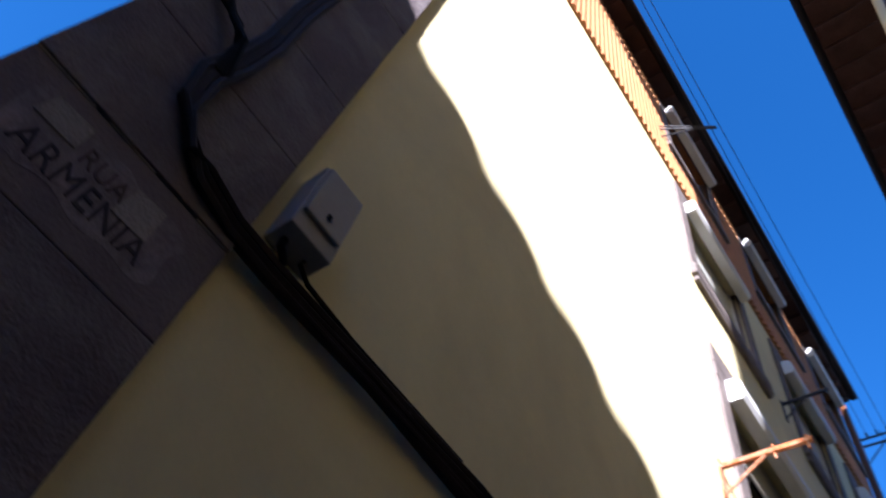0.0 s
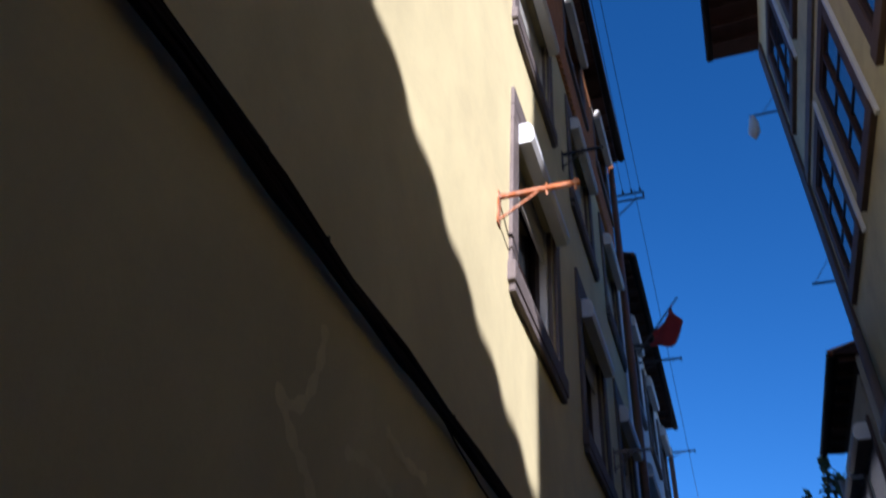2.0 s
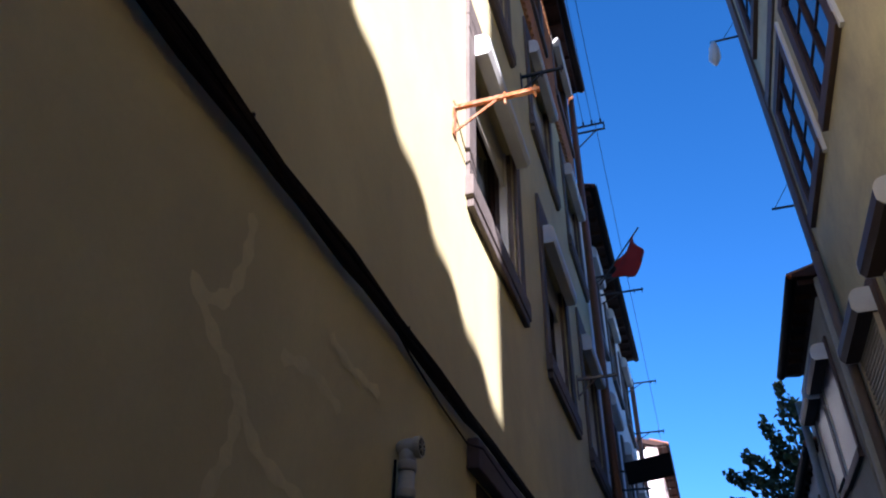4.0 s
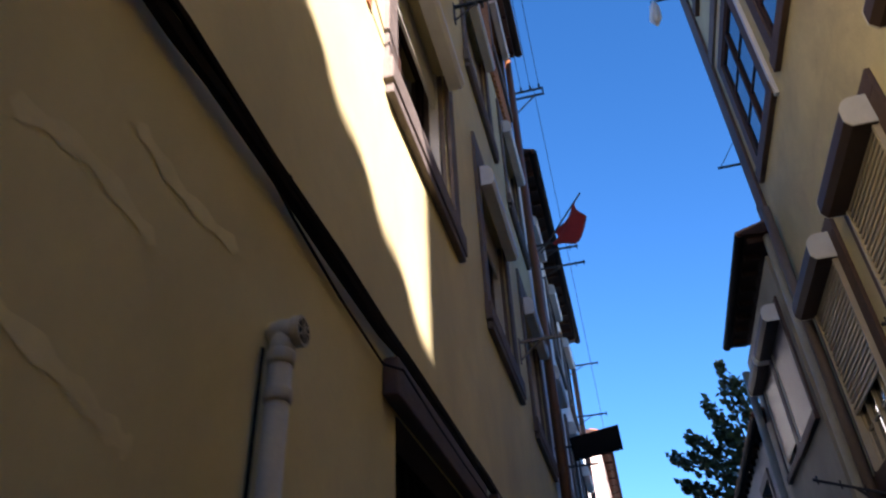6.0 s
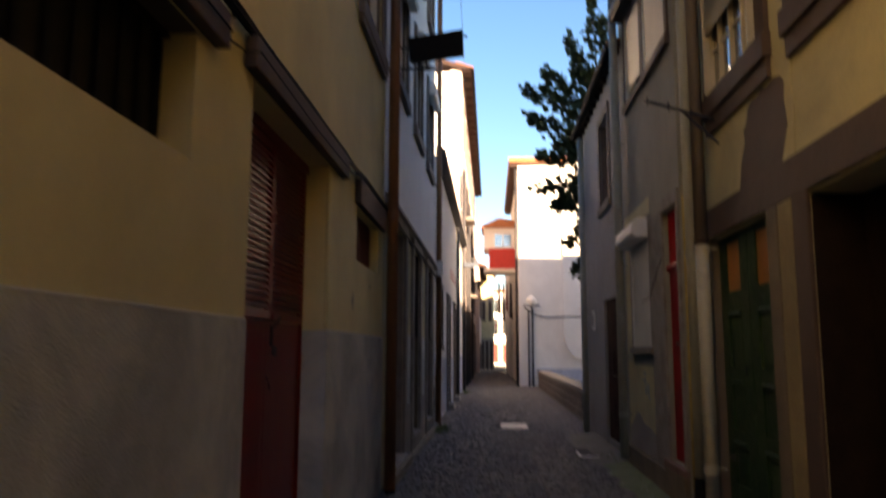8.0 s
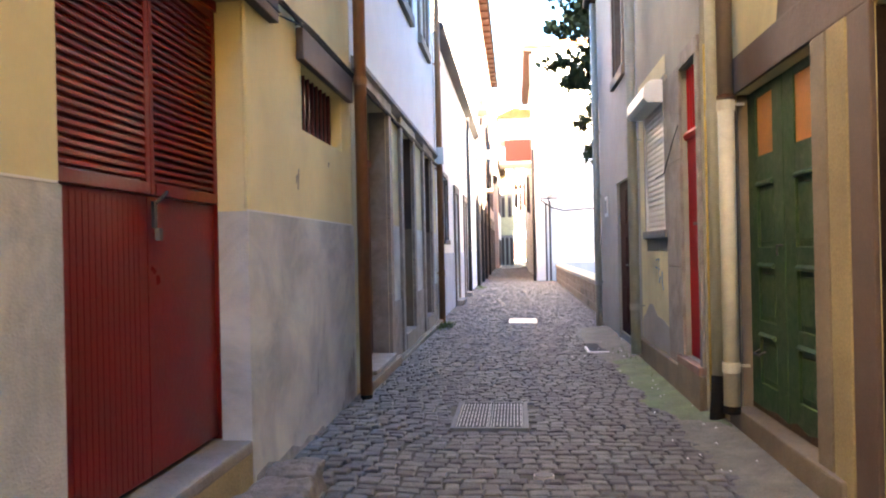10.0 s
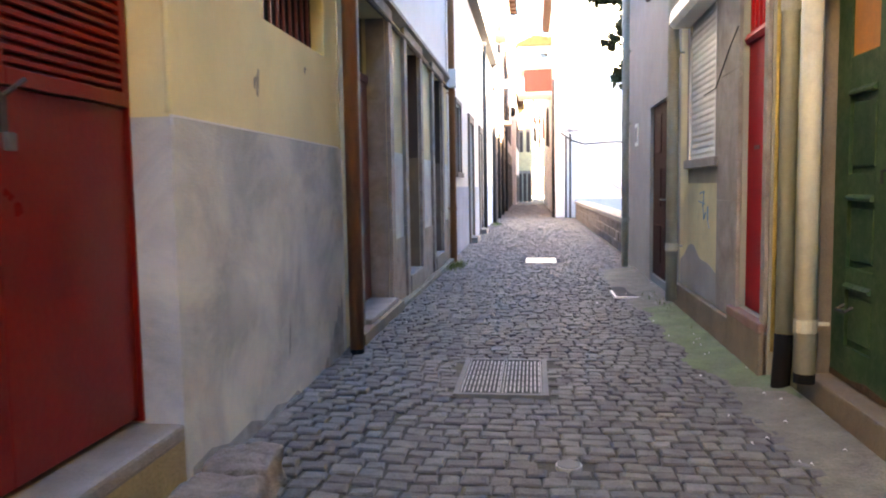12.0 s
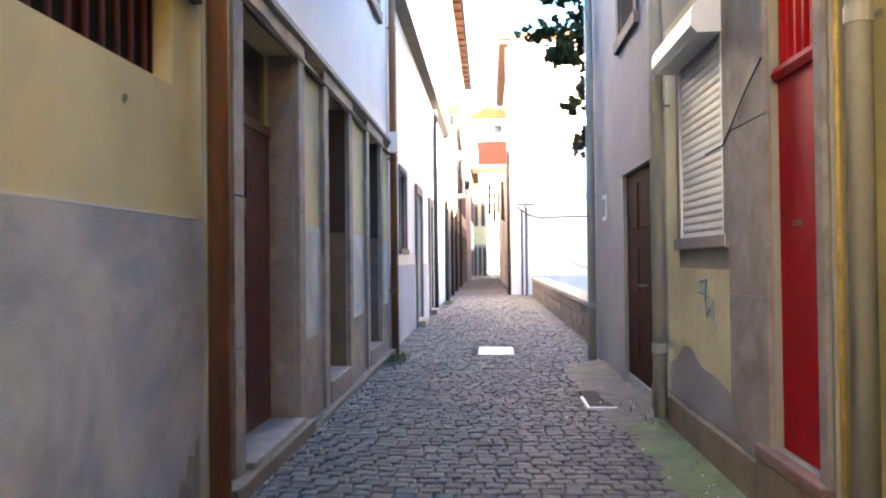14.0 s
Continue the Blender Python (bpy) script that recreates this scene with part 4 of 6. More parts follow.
part("second_pipe", Mesh(LEFT).tube([(10.87, 0.07, -0.2), (10.87, 0.07, 4), (10.87, 0.07, 9.9)], 0.036, 12), BROWNPIPE, bp)
downpipe(LEFT, 18.45, -0.2, 9.9, 0.06, BROWNPIPE, "dark brown downpipe at the end of the white house", collars=(0.8, 2.9, 5, 8))

# third house, low, white with a pale blue base
C = house((26, 3, 0), "low white house with a pale blue base and a granite doorway")
cd = [hole(22.9, 24.0, -0.2, 2.75), hole(26.4, 27.3, -0.2, 2.75), hole(19.9, 20.9, 1.5, 2.9)]
part("wall", Mesh(LEFT).wall(18.55, 33.4, -0.4, 5.7, cd, 0.5), WHITE, C)
part("house_body", Mesh().box(18.55, 33.4, 1.7, 8, -0.4, 5.6), WHITE, C)
part("dado", Mesh(LEFT).wall(18.57, 33.3, -0.4, 1.2, [hole(22.7, 24.2, -0.5, 2), hole(26.3, 27.4, -0.5, 2)], 0.004, 0.014), BLUEDADO, C)
part("coping", Mesh(LEFT).prism([(0.0, 5.7), (0.22, 5.76), (0.22, 5.86), (0.0, 5.95)], 18.55, 33.4), IRON, C)
for a, b in ((22.9, 24.0), (26.4, 27.3)):
    s = part("door_lintel", Mesh(LEFT).box(a - 0.18, b + 0.18, 0, 0.055, 2.752, 2.95), GRANITE, C, bevel=0.01)
    for l in (a - 0.18, b + 0.002):
        part("door_jamb", Mesh(LEFT).box(l, l + 0.178, 0, 0.05, -0.3, 2.75), GRANITE, s, bevel=0.01)
    part("door", Mesh(LEFT).box(a, b, -0.4, -0.3, -0.2, 2.75), BROWNWOOD, s)
    part("doorstep", Mesh(LEFT).box(a, b, -0.3, 0.2, -0.3, -0.05), STEP, s, bevel=0.015)
window(C, LEFT, 19.9, 20.9, 1.5, 2.9, jamb=0.1, drop=0, bars=(2, 3), frame_mat=MAROON)
downpipe(LEFT, 27.9, -0.2, 5.6, 0.06, IRON, "dark downpipe on the low white house")
downpipe(LEFT, 33.2, -0.2, 9.0, 0.07, IRON, "dark downpipe at the end of the low white house")
solo("chimney", Mesh(LEFT).box(33.0, 33.35, -0.35, -0.02, 5.9, 7.2).box(32.95, 33.4, -0.4, 0.03, 7.2, 7.3), GREYWALL, "slim grey cement chimney at the roof edge", "chimney")
solo("balcony_lantern", Mesh(LEFT).box(33.0, 33.15, 0.12, 0.72, 4.86, 5.04).box(33.05, 33.1, 0.0, 0.12, 4.9, 4.95), LANTERNBLUE, "small blue grey box on an arm on a white wall", "wall box")

wr_ = thing("wall_writing", (27, 1.14, 3.6), "faded red scrawled writing on the low white house", "graffiti")
for i, (x, h) in enumerate(((24.6, 0.3), (25.2, 0.35), (25.8, 0.25), (26.4, 0.4), (27.2, 0.3), (27.9, 0.35), (28.5, 0.25))):
    part("stroke", Mesh(LEFT).box(x, x + 0.22, 0.001, 0.003, 3.55, 3.55 + h), REDPANEL, wr_)
for x, z, s in ((36.6, 5.3, 0.3), (46.0, 5.0, 0.45)):
    lt = thing("wall_lantern", (x, 0.8, z), "dark iron wall lantern on an arm", "wall lantern", "wall lanterns")
    part("arm", Mesh(LEFT).box(x - 0.03, x + 0.03, 0.0, 0.6, z + s * 1.1, z + s * 1.1 + 0.05), IRON, lt)
    part("lamp_body", Mesh(LEFT).tube([(x, 0.45, z), (x, 0.45, z + s * 0.6), (x, 0.45, z + s), (x, 0.45, z + s * 1.1)], 0.2, 8, [s * 0.25, s * 0.5, s * 0.45, 0.04]), IRON, lt)
wb = thing("junction_box", (18.3, 1.0, 3.1), "small white junction box beside the brown downpipe", "junction box")
part("box_body", Mesh(LEFT).box(18.2, 18.34, 0.06, 0.2, 2.98, 3.3), WHITEPAINT, wb, bevel=0.01)
# farther houses
G = house((45, 3, 0), "tall pale house in full sun with a deep tiled eave")
gh = [hole(35 + 3 * i, 36.1 + 3 * i, z, z + 2.0) for i in range(8) for z in (4.0, 7.4, 10.4)] + [hole(34.2 + 1.8 * i, 35.3 + 1.8 * i, -0.2, 2.6) for i in range(14)]
part("wall", Mesh(LEFT).wall(33.45, 60, -0.4, 13.6, gh, 0.5), PINK, G)
part("house_body", Mesh().box(33.45, 60, 1.66, 9, -0.4, 13.5), WHITE, G)
for i in range(14):
    a = 34.2 + 1.8 * i
    s = part("door_lintel", Mesh(LEFT).box(a - 0.16, a + 1.26, 0.032, 0.072, 2.602, 2.8), GRANITE, G)
    for l in (a - 0.16, a + 1.102):
        part("door_jamb", Mesh(LEFT).box(l, l + 0.158, 0.032, 0.07, -0.3, 2.6), GRANITE, s)
    part("door", Mesh(LEFT).box(a, a + 1.1, -0.3, -0.25, -0.2, 2.6), BROWNWOOD, s)
for i in range(8):
    for z in (4.0, 7.4, 10.4):
        a = 35 + 3 * i
        s = part("window", Mesh(LEFT).box(a - 0.15, a, 0, 0.05, z, z + 2).box(a + 1.1, a + 1.25, 0, 0.05, z, z + 2).box(a - 0.15, a + 1.25, 0, 0.052, z + 2, z + 2.18), GRANITE, G)
        part("shutter_leaf", Mesh(LEFT).box(a, a + 1.1, -0.2, -0.15, z, z + 2), GLASS, s)
part("ground_floor_facing", Mesh(LEFT).wall(33.6, 59.9, -0.4, 3.3, [h for h in gh if h[2] < 1], 0.003, 0.03), BROWNSTONE, G)
for x in (36.9, 40.6, 46.0):
    downpipe(LEFT, x, -0.2, 9.0, 0.06, IRON, "dark downpipe on the far pale house", d=0.12)
eave(G, LEFT, 33.3, 60, 13.6, 0.45)
for x, z in ((35.2, 7.3), (41.2, 4.3)):
    b = part("balcony", Mesh(LEFT).box(x - 0.3, x + 1.4, 0, 0.5, z - 0.1, z), STEP, G)
    for i in range(12):
        part("baluster", Mesh(LEFT).box(x - 0.28 + i * 0.15, x - 0.26 + i * 0.15, 0.46, 0.48, z, z + 0.9), IRON, b)
    part("handrail", Mesh(LEFT).box(x - 0.3, x + 1.4, 0.45, 0.49, z + 0.9, z + 0.94), IRON, b)
I = house((75, 3, 0), "far pale row house with dark doorways")
ih = [hole(62 + 2.6 * i, 63.1 + 2.6 * i, z, z + 2) for i in range(4) for z in (-0.1, 4.2)]
part("wall", Mesh(LEFT).wall(60, 71.9, -0.4, 8.0, ih, 0.5, 0.3), PINK, I)
part("house_body", Mesh().box(60.02, 71.9, 1.36, 9, -0.4, 7.9), BROWNWOOD, I)
for h in ih:
    part("window_surround", Mesh(LEFT).box(h[0] - 0.16, h[0], 0.302, 0.35, h[2], h[3]).box(h[1], h[1] + 0.16, 0.302, 0.35, h[2], h[3]).box(h[0] - 0.16, h[1] + 0.16, 0.302, 0.352, h[3], h[3] + 0.16), GRANITE, I)
eave(I, (0.85, -1), 60, 71.9, 8.0, 0.5)
L_ = house((75, 1, 0), "narrow cream house standing forward where the street bends, in full sun")
part("wall", Mesh().box(72, 80, -0.33, 3.5, -0.4, 9.0), CREAM, L_)
for y, z, zz in ((-0.2, -0.2, 2.3), (0.2, -0.2, 2.3), (0.6, -0.2, 2.3), (-0.1, 4.2, 6.0), (0.5, 4.2, 6.0)):
    w = part("door_surround", Mesh().box(71.94, 71.995, y - 0.07, y, z, zz).box(71.94, 71.995, y + 0.24, y + 0.3, z, zz).box(71.93, 71.995, y - 0.08, y + 0.31, zz, zz + 0.25), STEP, L_)
    part("door", Mesh().box(71.96, 71.996, y, y + 0.24, z, zz), HOOD, w)
part("roof", Mesh().box(71.7, 80, -0.6, 3.6, 9.0, 9.2), TILE, L_)
E_ = house((95, -4, 0), "cream house facing down the street where it bends, in full sun")
part("wall", Mesh().box(92, 99, -16, 3, -0.4, 8.6), WHITE, E_)
for i in range(9):
    for z, zz in ((0.0, 2.3), (3.4, 5.2), (6.0, 7.6)):
        y = -11.0 + i * 1.45
        w = part("window", Mesh().box(91.93, 91.99, y - 0.14, y, z, zz).box(91.93, 91.99, y + 0.8, y + 0.94, z, zz).box(91.93, 91.99, y - 0.14, y + 0.94, zz, zz + 0.16), STEP, E_)
        part("pane", Mesh().box(91.96, 91.995, y, y + 0.8, z, zz), GLASS if z else MAROON, w)
part("roof", Mesh().box(91.6, 99, -16.2, 3.2, 8.6, 8.85), TILE, E_)

# ================= shaded row =================
D = house((2, -4, 0), "tall cream plastered row house with granite trim and roller shutters")
DC = ((8.27, 9.5), (6.33, 7.52), (4.1, 5.3), (1.8, 3.0), (-0.5, 0.7))
DR = ((3.8, 5.8), (7.95, 9.85), (11.5, 13.3))
d_h = [hole(*c, *r) for c in DC for r in DR] + [hole(8.28, 9.82, -0.2, 2.45), hole(6.3, 7.54, -0.15, 2.43), hole(2.6, 4.4, -0.1, 2.4)]
part("wall", Mesh(RIGHT).wall(-2.35, 10.3, -0.4, 14.5, d_h, 0.45), CREAM, D)
# Rear run deep, out of sight, so the house shades the tree.
part("house_body", Mesh().box(-2.35, 10.28, -10.5, -2.72, -0.4, 14.3), CREAM, D)
for c in DC:
    for k, r in enumerate(DR):
        window(D, RIGHT, *c, *r, jamb=0.2, hood=(HOOD if k == 0 else None), caps=SHUTTERW, hood_mat=SHUTTER, slats=SHUTTER, stone=SURROUND, drop=(0.7 if c[0] > 8 else 0.64) if k == 0 else 0, bars=(4, 5) if k == 0 else (2, 3), mull=0.016 if k == 0 else 0.03, proud=0.04,
               pitch=0.062 if k == 0 else 0.046, groove=0.02, hood_out=0.24, hood_high=0.3, frame_mat=SHUTTER if k == 0 else BROWNWOOD, flush=0.15 if k == 0 else 0.0, shift=0.2)
        if k == 0:
            part("apron", Mesh(RIGHT).box(c[0] - 0.2, c[1] + 0.2, 0.002, 0.037, r[0] - 0.36, r[0] - 0.202), SURROUND, D, bevel=0.008)
        if k:
            part("cream_band", Mesh(RIGHT).box(c[0] - 0.27, c[0] - 0.203, 0.002, 0.045, r[0] - 0.25, r[1] + 0.3), WHITEPAINT, D)
eave(D, RIGHT, -2.4, 10.35, 14.6, 0.92)
part("band", Mesh(RIGHT).box(-2.3, 9.94, 0.002, 0.035, 10.35, 10.6), GRANITE, D)
part("pilaster", Mesh(RIGHT).box(9.95, 10.28, 0.002, 0.045, 2.95, 14.3), SURROUND, D)
part("lintel_band", Mesh(RIGHT).box(5.6, 9.98, 0.002, 0.03, 2.452, 2.74), SURROUND, D, bevel=0.01)
for x0, x1, mat in ((6.1, 6.298, SURROUND), (7.542, 7.79, SURROUND), (7.81, 8.05, OCHRE), (8.07, 8.278, BROWNSTONE), (9.822, 10.0, BROWNSTONE)):
    part("door_jamb", Mesh(RIGHT).box(x0, x1, 0.002, 0.032, -0.3, 2.45), mat, D, bevel=0.008)
st = thing("damp_stain", (8.1, -2.19, 3.0), "dark damp stain with a pale plaster drip on the cream wall", "wall stain")
part("stain", Mesh(RIGHT).plate([(7.98, 2.745), (8.9, 2.745), (8.84, 2.95), (8.72, 3.12), (8.74, 3.22), (8.66, 3.27), (8.62, 3.38), (8.5, 3.42), (8.4, 3.4), (8.3, 3.44), (8.18, 3.41), (8.05, 3.43), (7.93, 3.40), (7.86, 3.33), (7.88, 3.2), (7.84, 3.0)], 0.0005, 0.0025), SURROUND, st)
part("plaster_drip", Mesh(RIGHT).plate([(7.74, 2.745), (7.86, 2.745), (7.82, 2.9), (7.79, 3.05), (7.84, 3.16), (7.78, 3.24), (7.82, 3.34), (7.76, 3.45), (7.8, 3.62), (7.74, 3.6), (7.7, 3.4), (7.74, 3.25), (7.7, 3.1)], 0.0005, 0.008), CREAM, st)
# green double door
gdn = thing("double_door", (9.05, -2.3, 0.0), "green painted wooden double door with orange boards in its upper lights", "door")
for a, b in ((8.286, 9.045), (9.055, 9.814)):
    leaf = part("door_leaf", Mesh(RIGHT).box(a, b, -0.14, -0.1, 0.0, 2.44), GREEN, gdn)
    fr = Mesh(RIGHT)
    w = 0.2
    fr.box(a, a + w, -0.1, -0.078, 0.0, 2.44).box(b - w, b, -0.1, -0.078, 0.0, 2.44)
    for z0, z1 in ((0.0, 0.2), (0.55, 0.68), (1.08, 1.24), (1.7, 1.93), (2.38, 2.44)):
        fr.box(a + w, b - w, -0.1, -0.078, z0, z1)
    part("leaf_rails", fr, GREEN, leaf, bevel=0.006)
    for z0, z1 in ((0.22, 0.53), (0.7, 1.06), (1.26, 1.68)):
        part("door_panel", Mesh(RIGHT).box(a + w + 0.03, b - w - 0.03, -0.1, -0.084, z0 + 0.02, z1 - 0.02), GREEN, leaf, bevel=0.012)
        part("drip_mould", Mesh(RIGHT).prism([(-0.078, z1 + 0.02), (-0.055, z1 + 0.025), (-0.055, z1 + 0.04), (-0.078, z1 + 0.06)], a + w + 0.01, b - w - 0.01), GREEN, leaf)
    part("upper_light", Mesh(RIGHT).box(a + w, b - w, -0.099, -0.09, 1.93, 2.38), ORANGE, leaf, "orange board behind the light")
for l in (8.2805, 9.8155):
    part("jamb_lining", Mesh(RIGHT).box(l, l + 0.004, -0.3, 0.001, -0.03, 2.449), BROWNSTONE, gdn)
part("rotten_foot", Mesh(RIGHT).plate([(8.29, -0.02), (9.81, -0.02), (9.81, 0.02), (9.5, 0.01), (9.3, 0.035), (9.06, 0.01), (8.9, 0.05), (8.7, 0.015), (8.45, 0.06), (8.29, 0.02)], -0.079, -0.0755), ROT, gdn)
part("door_pull", Mesh(RIGHT).tube([(9.5, -0.078, 0.45), (9.5, -0.03, 0.42), (9.62, -0.03, 0.42), (9.62, -0.078, 0.45)], 0.01, 6).tube([(9.1, -0.078, 1.25), (9.1, -0.04, 1.25), (9.1, -0.04, 1.18)], 0.011, 6), IRON, gdn)
solo("door_sill", Mesh(RIGHT).box(7.9, 10.0, -0.42, 0.06, -0.3, -0.032), BROWNSTONE, "worn brown stained stone sill under the green door", kind="structure", bevel=0.02)
# Leaf, boards and linings carry the doorway's shade in their near-black colour.
dk = thing("plain_door", (6.9, -2.3, -0.1), "wooden door deep in its granite frame, coloured near black for the shade", "door")
part("door_leaf", Mesh(RIGHT).box(6.302, 7.538, -0.4, -0.34, -0.15, 2.42), SHADEWOOD, dk)
for x0, x1 in ((6.3005, 6.306), (7.534, 7.5395)):
    part("jamb_lining", Mesh(RIGHT).box(x0, x1, -0.34, 0.0, -0.15, 2.42), SHADEWOOD, dk)
for i in range(7):
    part("board", Mesh(RIGHT).box(6.31 + i * 0.174, 6.47 + i * 0.174, -0.34, -0.325, -0.1, 2.38), SHADEWOOD, dk, bevel=0.004)
part("door_back", Mesh(RIGHT).box(2.6, 4.4, -0.4, -0.34, -0.1, 2.4), GREEN, D)
# Unseen dark facing, added to cut light bounced onto the yellow wall.
part("stone_base", Mesh(RIGHT).wall(-2.33, 5.55, -0.3, 3.4, [hole(2.6, 4.4, -0.4, 2.4)], 0.028, 0.03), SURROUND, D)
# rail in front of the near shuttered window, and its clothes bracket
for label, bx0, bz0, tx, tz in (("grey iron bracket standing out beside a shuttered window", 6.15, 3.75, 6.52, 3.94), ("grey iron bracket under a shuttered window", 9.38, 3.52, 9.92, 3.91)):
    wr = thing("line_bracket", (bx0, -2.18, bz0), label, "clothes line bracket", "clothes line brackets")
    part("arm", Mesh(RIGHT).tube([(bx0, 0.0, bz0), (tx, 0.57, tz)], 0.016, 6), IRON, wr)
    part("stay", Mesh(RIGHT).tube([(bx0 + 0.02, 0.0, bz0 - 0.22), ((bx0 + tx) / 2, 0.28, (bz0 + tz) / 2)], 0.011, 6), IRON, wr)
    part("stay", Mesh(RIGHT).tube([(bx0 + 0.3, 0.0, bz0 - 0.02), ((bx0 + tx) / 2, 0.28, (bz0 + tz) / 2)], 0.011, 6), IRON, wr)
    for k in (0.35, 0.65, 0.95):
        part("rung", Mesh(RIGHT).tube([(bx0 + (tx - bx0) * k, 0.57 * k, bz0 + (tz - bz0) * k - 0.04), (bx0 + (tx - bx0) * k, 0.57 * k, bz0 + (tz - bz0) * k + 0.05)], 0.008, 6), IRON, wr)
wq = thing("wall_wire", (11.3, -2.0, 2.0), "thin black wire looping down the granite pier", "cables")
part("wire", Mesh(RIGHT_LOW).tube([(11.05, 0.045, 2.42), (11.3, 0.045, 2.3), (11.6, 0.045, 2.12), (11.76, 0.045, 2.03), (12.0, 0.09, 2.0)], 0.005, 5), BLACK, wq)
for x, z0, z1 in ((9.0, 1.74, 1.88), (8.96, 1.78, 1.83), (9.9, 2.0, 2.02)):
    mk = thing("paint_mark", (x, 1.14, z0), "small grey-brown smudge on the yellow wall", "smudge", "smudges")
    part("mark", Mesh(LEFT).plate([(x - 0.02, z0), (x + 0.005, z0 - 0.015), (x + 0.02, z0 + 0.04), (x + 0.035, z1), (x + 0.012, z1 + 0.01), (x - 0.012, (z0 + z1) / 2 + 0.02)], 0.0005, 0.0018), SMUDGE, mk)
for x, y, z in ((10.2, 1.2, 12.5), (10.3, 0.55, 8.6)):
    b = thing("line_bracket", (x, -2.15, z), "thin dark clothes line bracket high on the cream house", "clothes line bracket", "clothes line brackets")
    part("arm", Mesh(RIGHT).box(x - 0.015, x + 0.015, 0.0, 0.55 if z > 10 else 0.36, z, z + 0.025), IRON, b)
    part("stay", Mesh(RIGHT).tube([(x, 0.0, z + 0.5), (x, 0.32, z + 0.02)], 0.006, 5), IRON, b)
pg = thing("hanging_bag", (10.2, -1.65, 12.3), "pale plastic bag hanging from a bracket", "bag")
part("bag", Mesh(RIGHT).tube([(10.2, 0.5, 12.52), (10.22, 0.51, 12.35), (10.24, 0.54, 12.1), (10.26, 0.54, 11.95)], 0.1, 9, [0.03, 0.09, 0.11, 0.02]), WHITEPAINT, pg, smooth=True)

cpipe = downpipe(RIGHT, 9.66, 0.0, 2.38, 0.062, CREAMPIPE, "cream plastic downpipe beside the green door, brown higher up", collars=(0.31, 2.34), d=0.13)
part("upper_pipe", Mesh(RIGHT).tube([(9.66, 0.13, 2.381), (9.66, 0.13, 5), (9.66, 0.13, 7.3)], 0.06, 14), UPPERPIPE, cpipe, "dark brown upper pipe", smooth=True)
# Black stub puts the dark of the rusty open mouth into colour.
part("rusty_end", Mesh(RIGHT).tube([(9.66, 0.13, -0.05), (9.66, 0.13, 0.012)], 0.064, 14), BLACK, cpipe)
part("rust_ring", Mesh(RIGHT).tube([(9.66, 0.13, 2.40), (9.66, 0.13, 2.425)], 0.068, 14), ROT, cpipe)
downpipe(RIGHT, 10.31, 0.0, 3.0, 0.013, GASYELLOW, "thin faded yellow conduit beside the red door", d=0.12)
gp = downpipe(RIGHT, 10.14, 0.12, 7.3, 0.055, SIDEPIPE, "pale grey green downpipe ending in a black rubber sleeve", collars=(2.36, 4.8), d=0.1)
part("sleeve", Mesh(RIGHT).tube([(10.14, 0.1, 0.16), (10.12, 0.11, 0.0), (10.04, 0.15, -0.23)], 0.062, 12), BLACK, gp, smooth=True)

# lower shaded house with the bright red door
Eh = house((12, -4, 0), "low grey row house with a red door and a projecting eave")
eh = [hole(10.42, 11.05, 0.2, 2.95), hole(11.81, 12.95, 1.44, 2.98), hole(10.6, 11.75, 4.88, 6.35), hole(11.95, 13.0, 4.88, 6.35)]
part("wall", Mesh(RIGHT_LOW).wall(10.32, 13.6, -0.4, 7.0, eh, 0.45), OLIVE, Eh)
part("house_body", Mesh().box(10.32, 13.6, -5.8, -2.52, -0.4, 6.9), GREYWALL, Eh)
part("upper_wall", Mesh(RIGHT_LOW).box(10.33, 10.75, -0.6, -0.22, 7.0, 8.1), SURROUND, Eh)
part("yellow_panel", Mesh(RIGHT_LOW).wall(11.76, 13.45, 0.1, 3.3, [hole(11.72, 13.04, 1.2, 3.1)], 0.003, 0.012), CREAM, Eh)
part("panel_patch", Mesh(RIGHT_LOW).plate([(11.77, 0.1)] + smooth([(13.4, 0.1), (13.4, 0.34), (13.2, 0.42), (12.95, 0.55), (12.7, 0.56), (12.45, 0.46), (12.1, 0.44), (11.77, 0.38)], 4), 0.0125, 0.015), GREYWALL, Eh)
part("plinth", Mesh(RIGHT_LOW).box(11.2, 14.0, 0.0, 0.06, -0.35, 0.08), BROWNSTONE, Eh, bevel=0.015)
for x0, x1, z0, z1 in ((10.33, 10.418, -0.3, 2.95), (11.052, 11.715, 0.085, 1.05), (11.052, 11.715, 1.054, 2.1), (11.052, 11.715, 2.104, 3.0), (10.33, 11.05, 2.952, 3.1)):
    part("pier_stone", Mesh(RIGHT_LOW).box(x0, x1, 0.002, 0.033, z0, z1), PALEGRANITE, Eh, bevel=0.008)
window(Eh, RIGHT_LOW, 11.81, 12.95, 1.44, 2.98, jamb=0.09, hood=1, drop=1.0, pitch=0.06, groove=0.007, slats=SHUTTERW, hood_out=0.2, hood_high=0.24, flush=0.09, stone=STEP)
# Slats of these two windows stand for panes, the reflected sky painted on them.
window(Eh, RIGHT_LOW, 10.6, 11.75, 4.88, 6.35, flush=0.08, jamb=0.12, hood=HOOD, caps=WHITEPAINT, drop=0.95, hood_out=0.2, slats=SKYPANE, stone=SURROUND, frame_mat=BROWNWOOD)
window(Eh, RIGHT_LOW, 11.95, 13.0, 4.88, 6.35, flush=0.08, jamb=0.09, hood=HOOD, caps=WHITEPAINT, drop=0.85, hood_out=0.2, slats=SKYPANE, stone=SURROUND, frame_mat=BROWNWOOD)
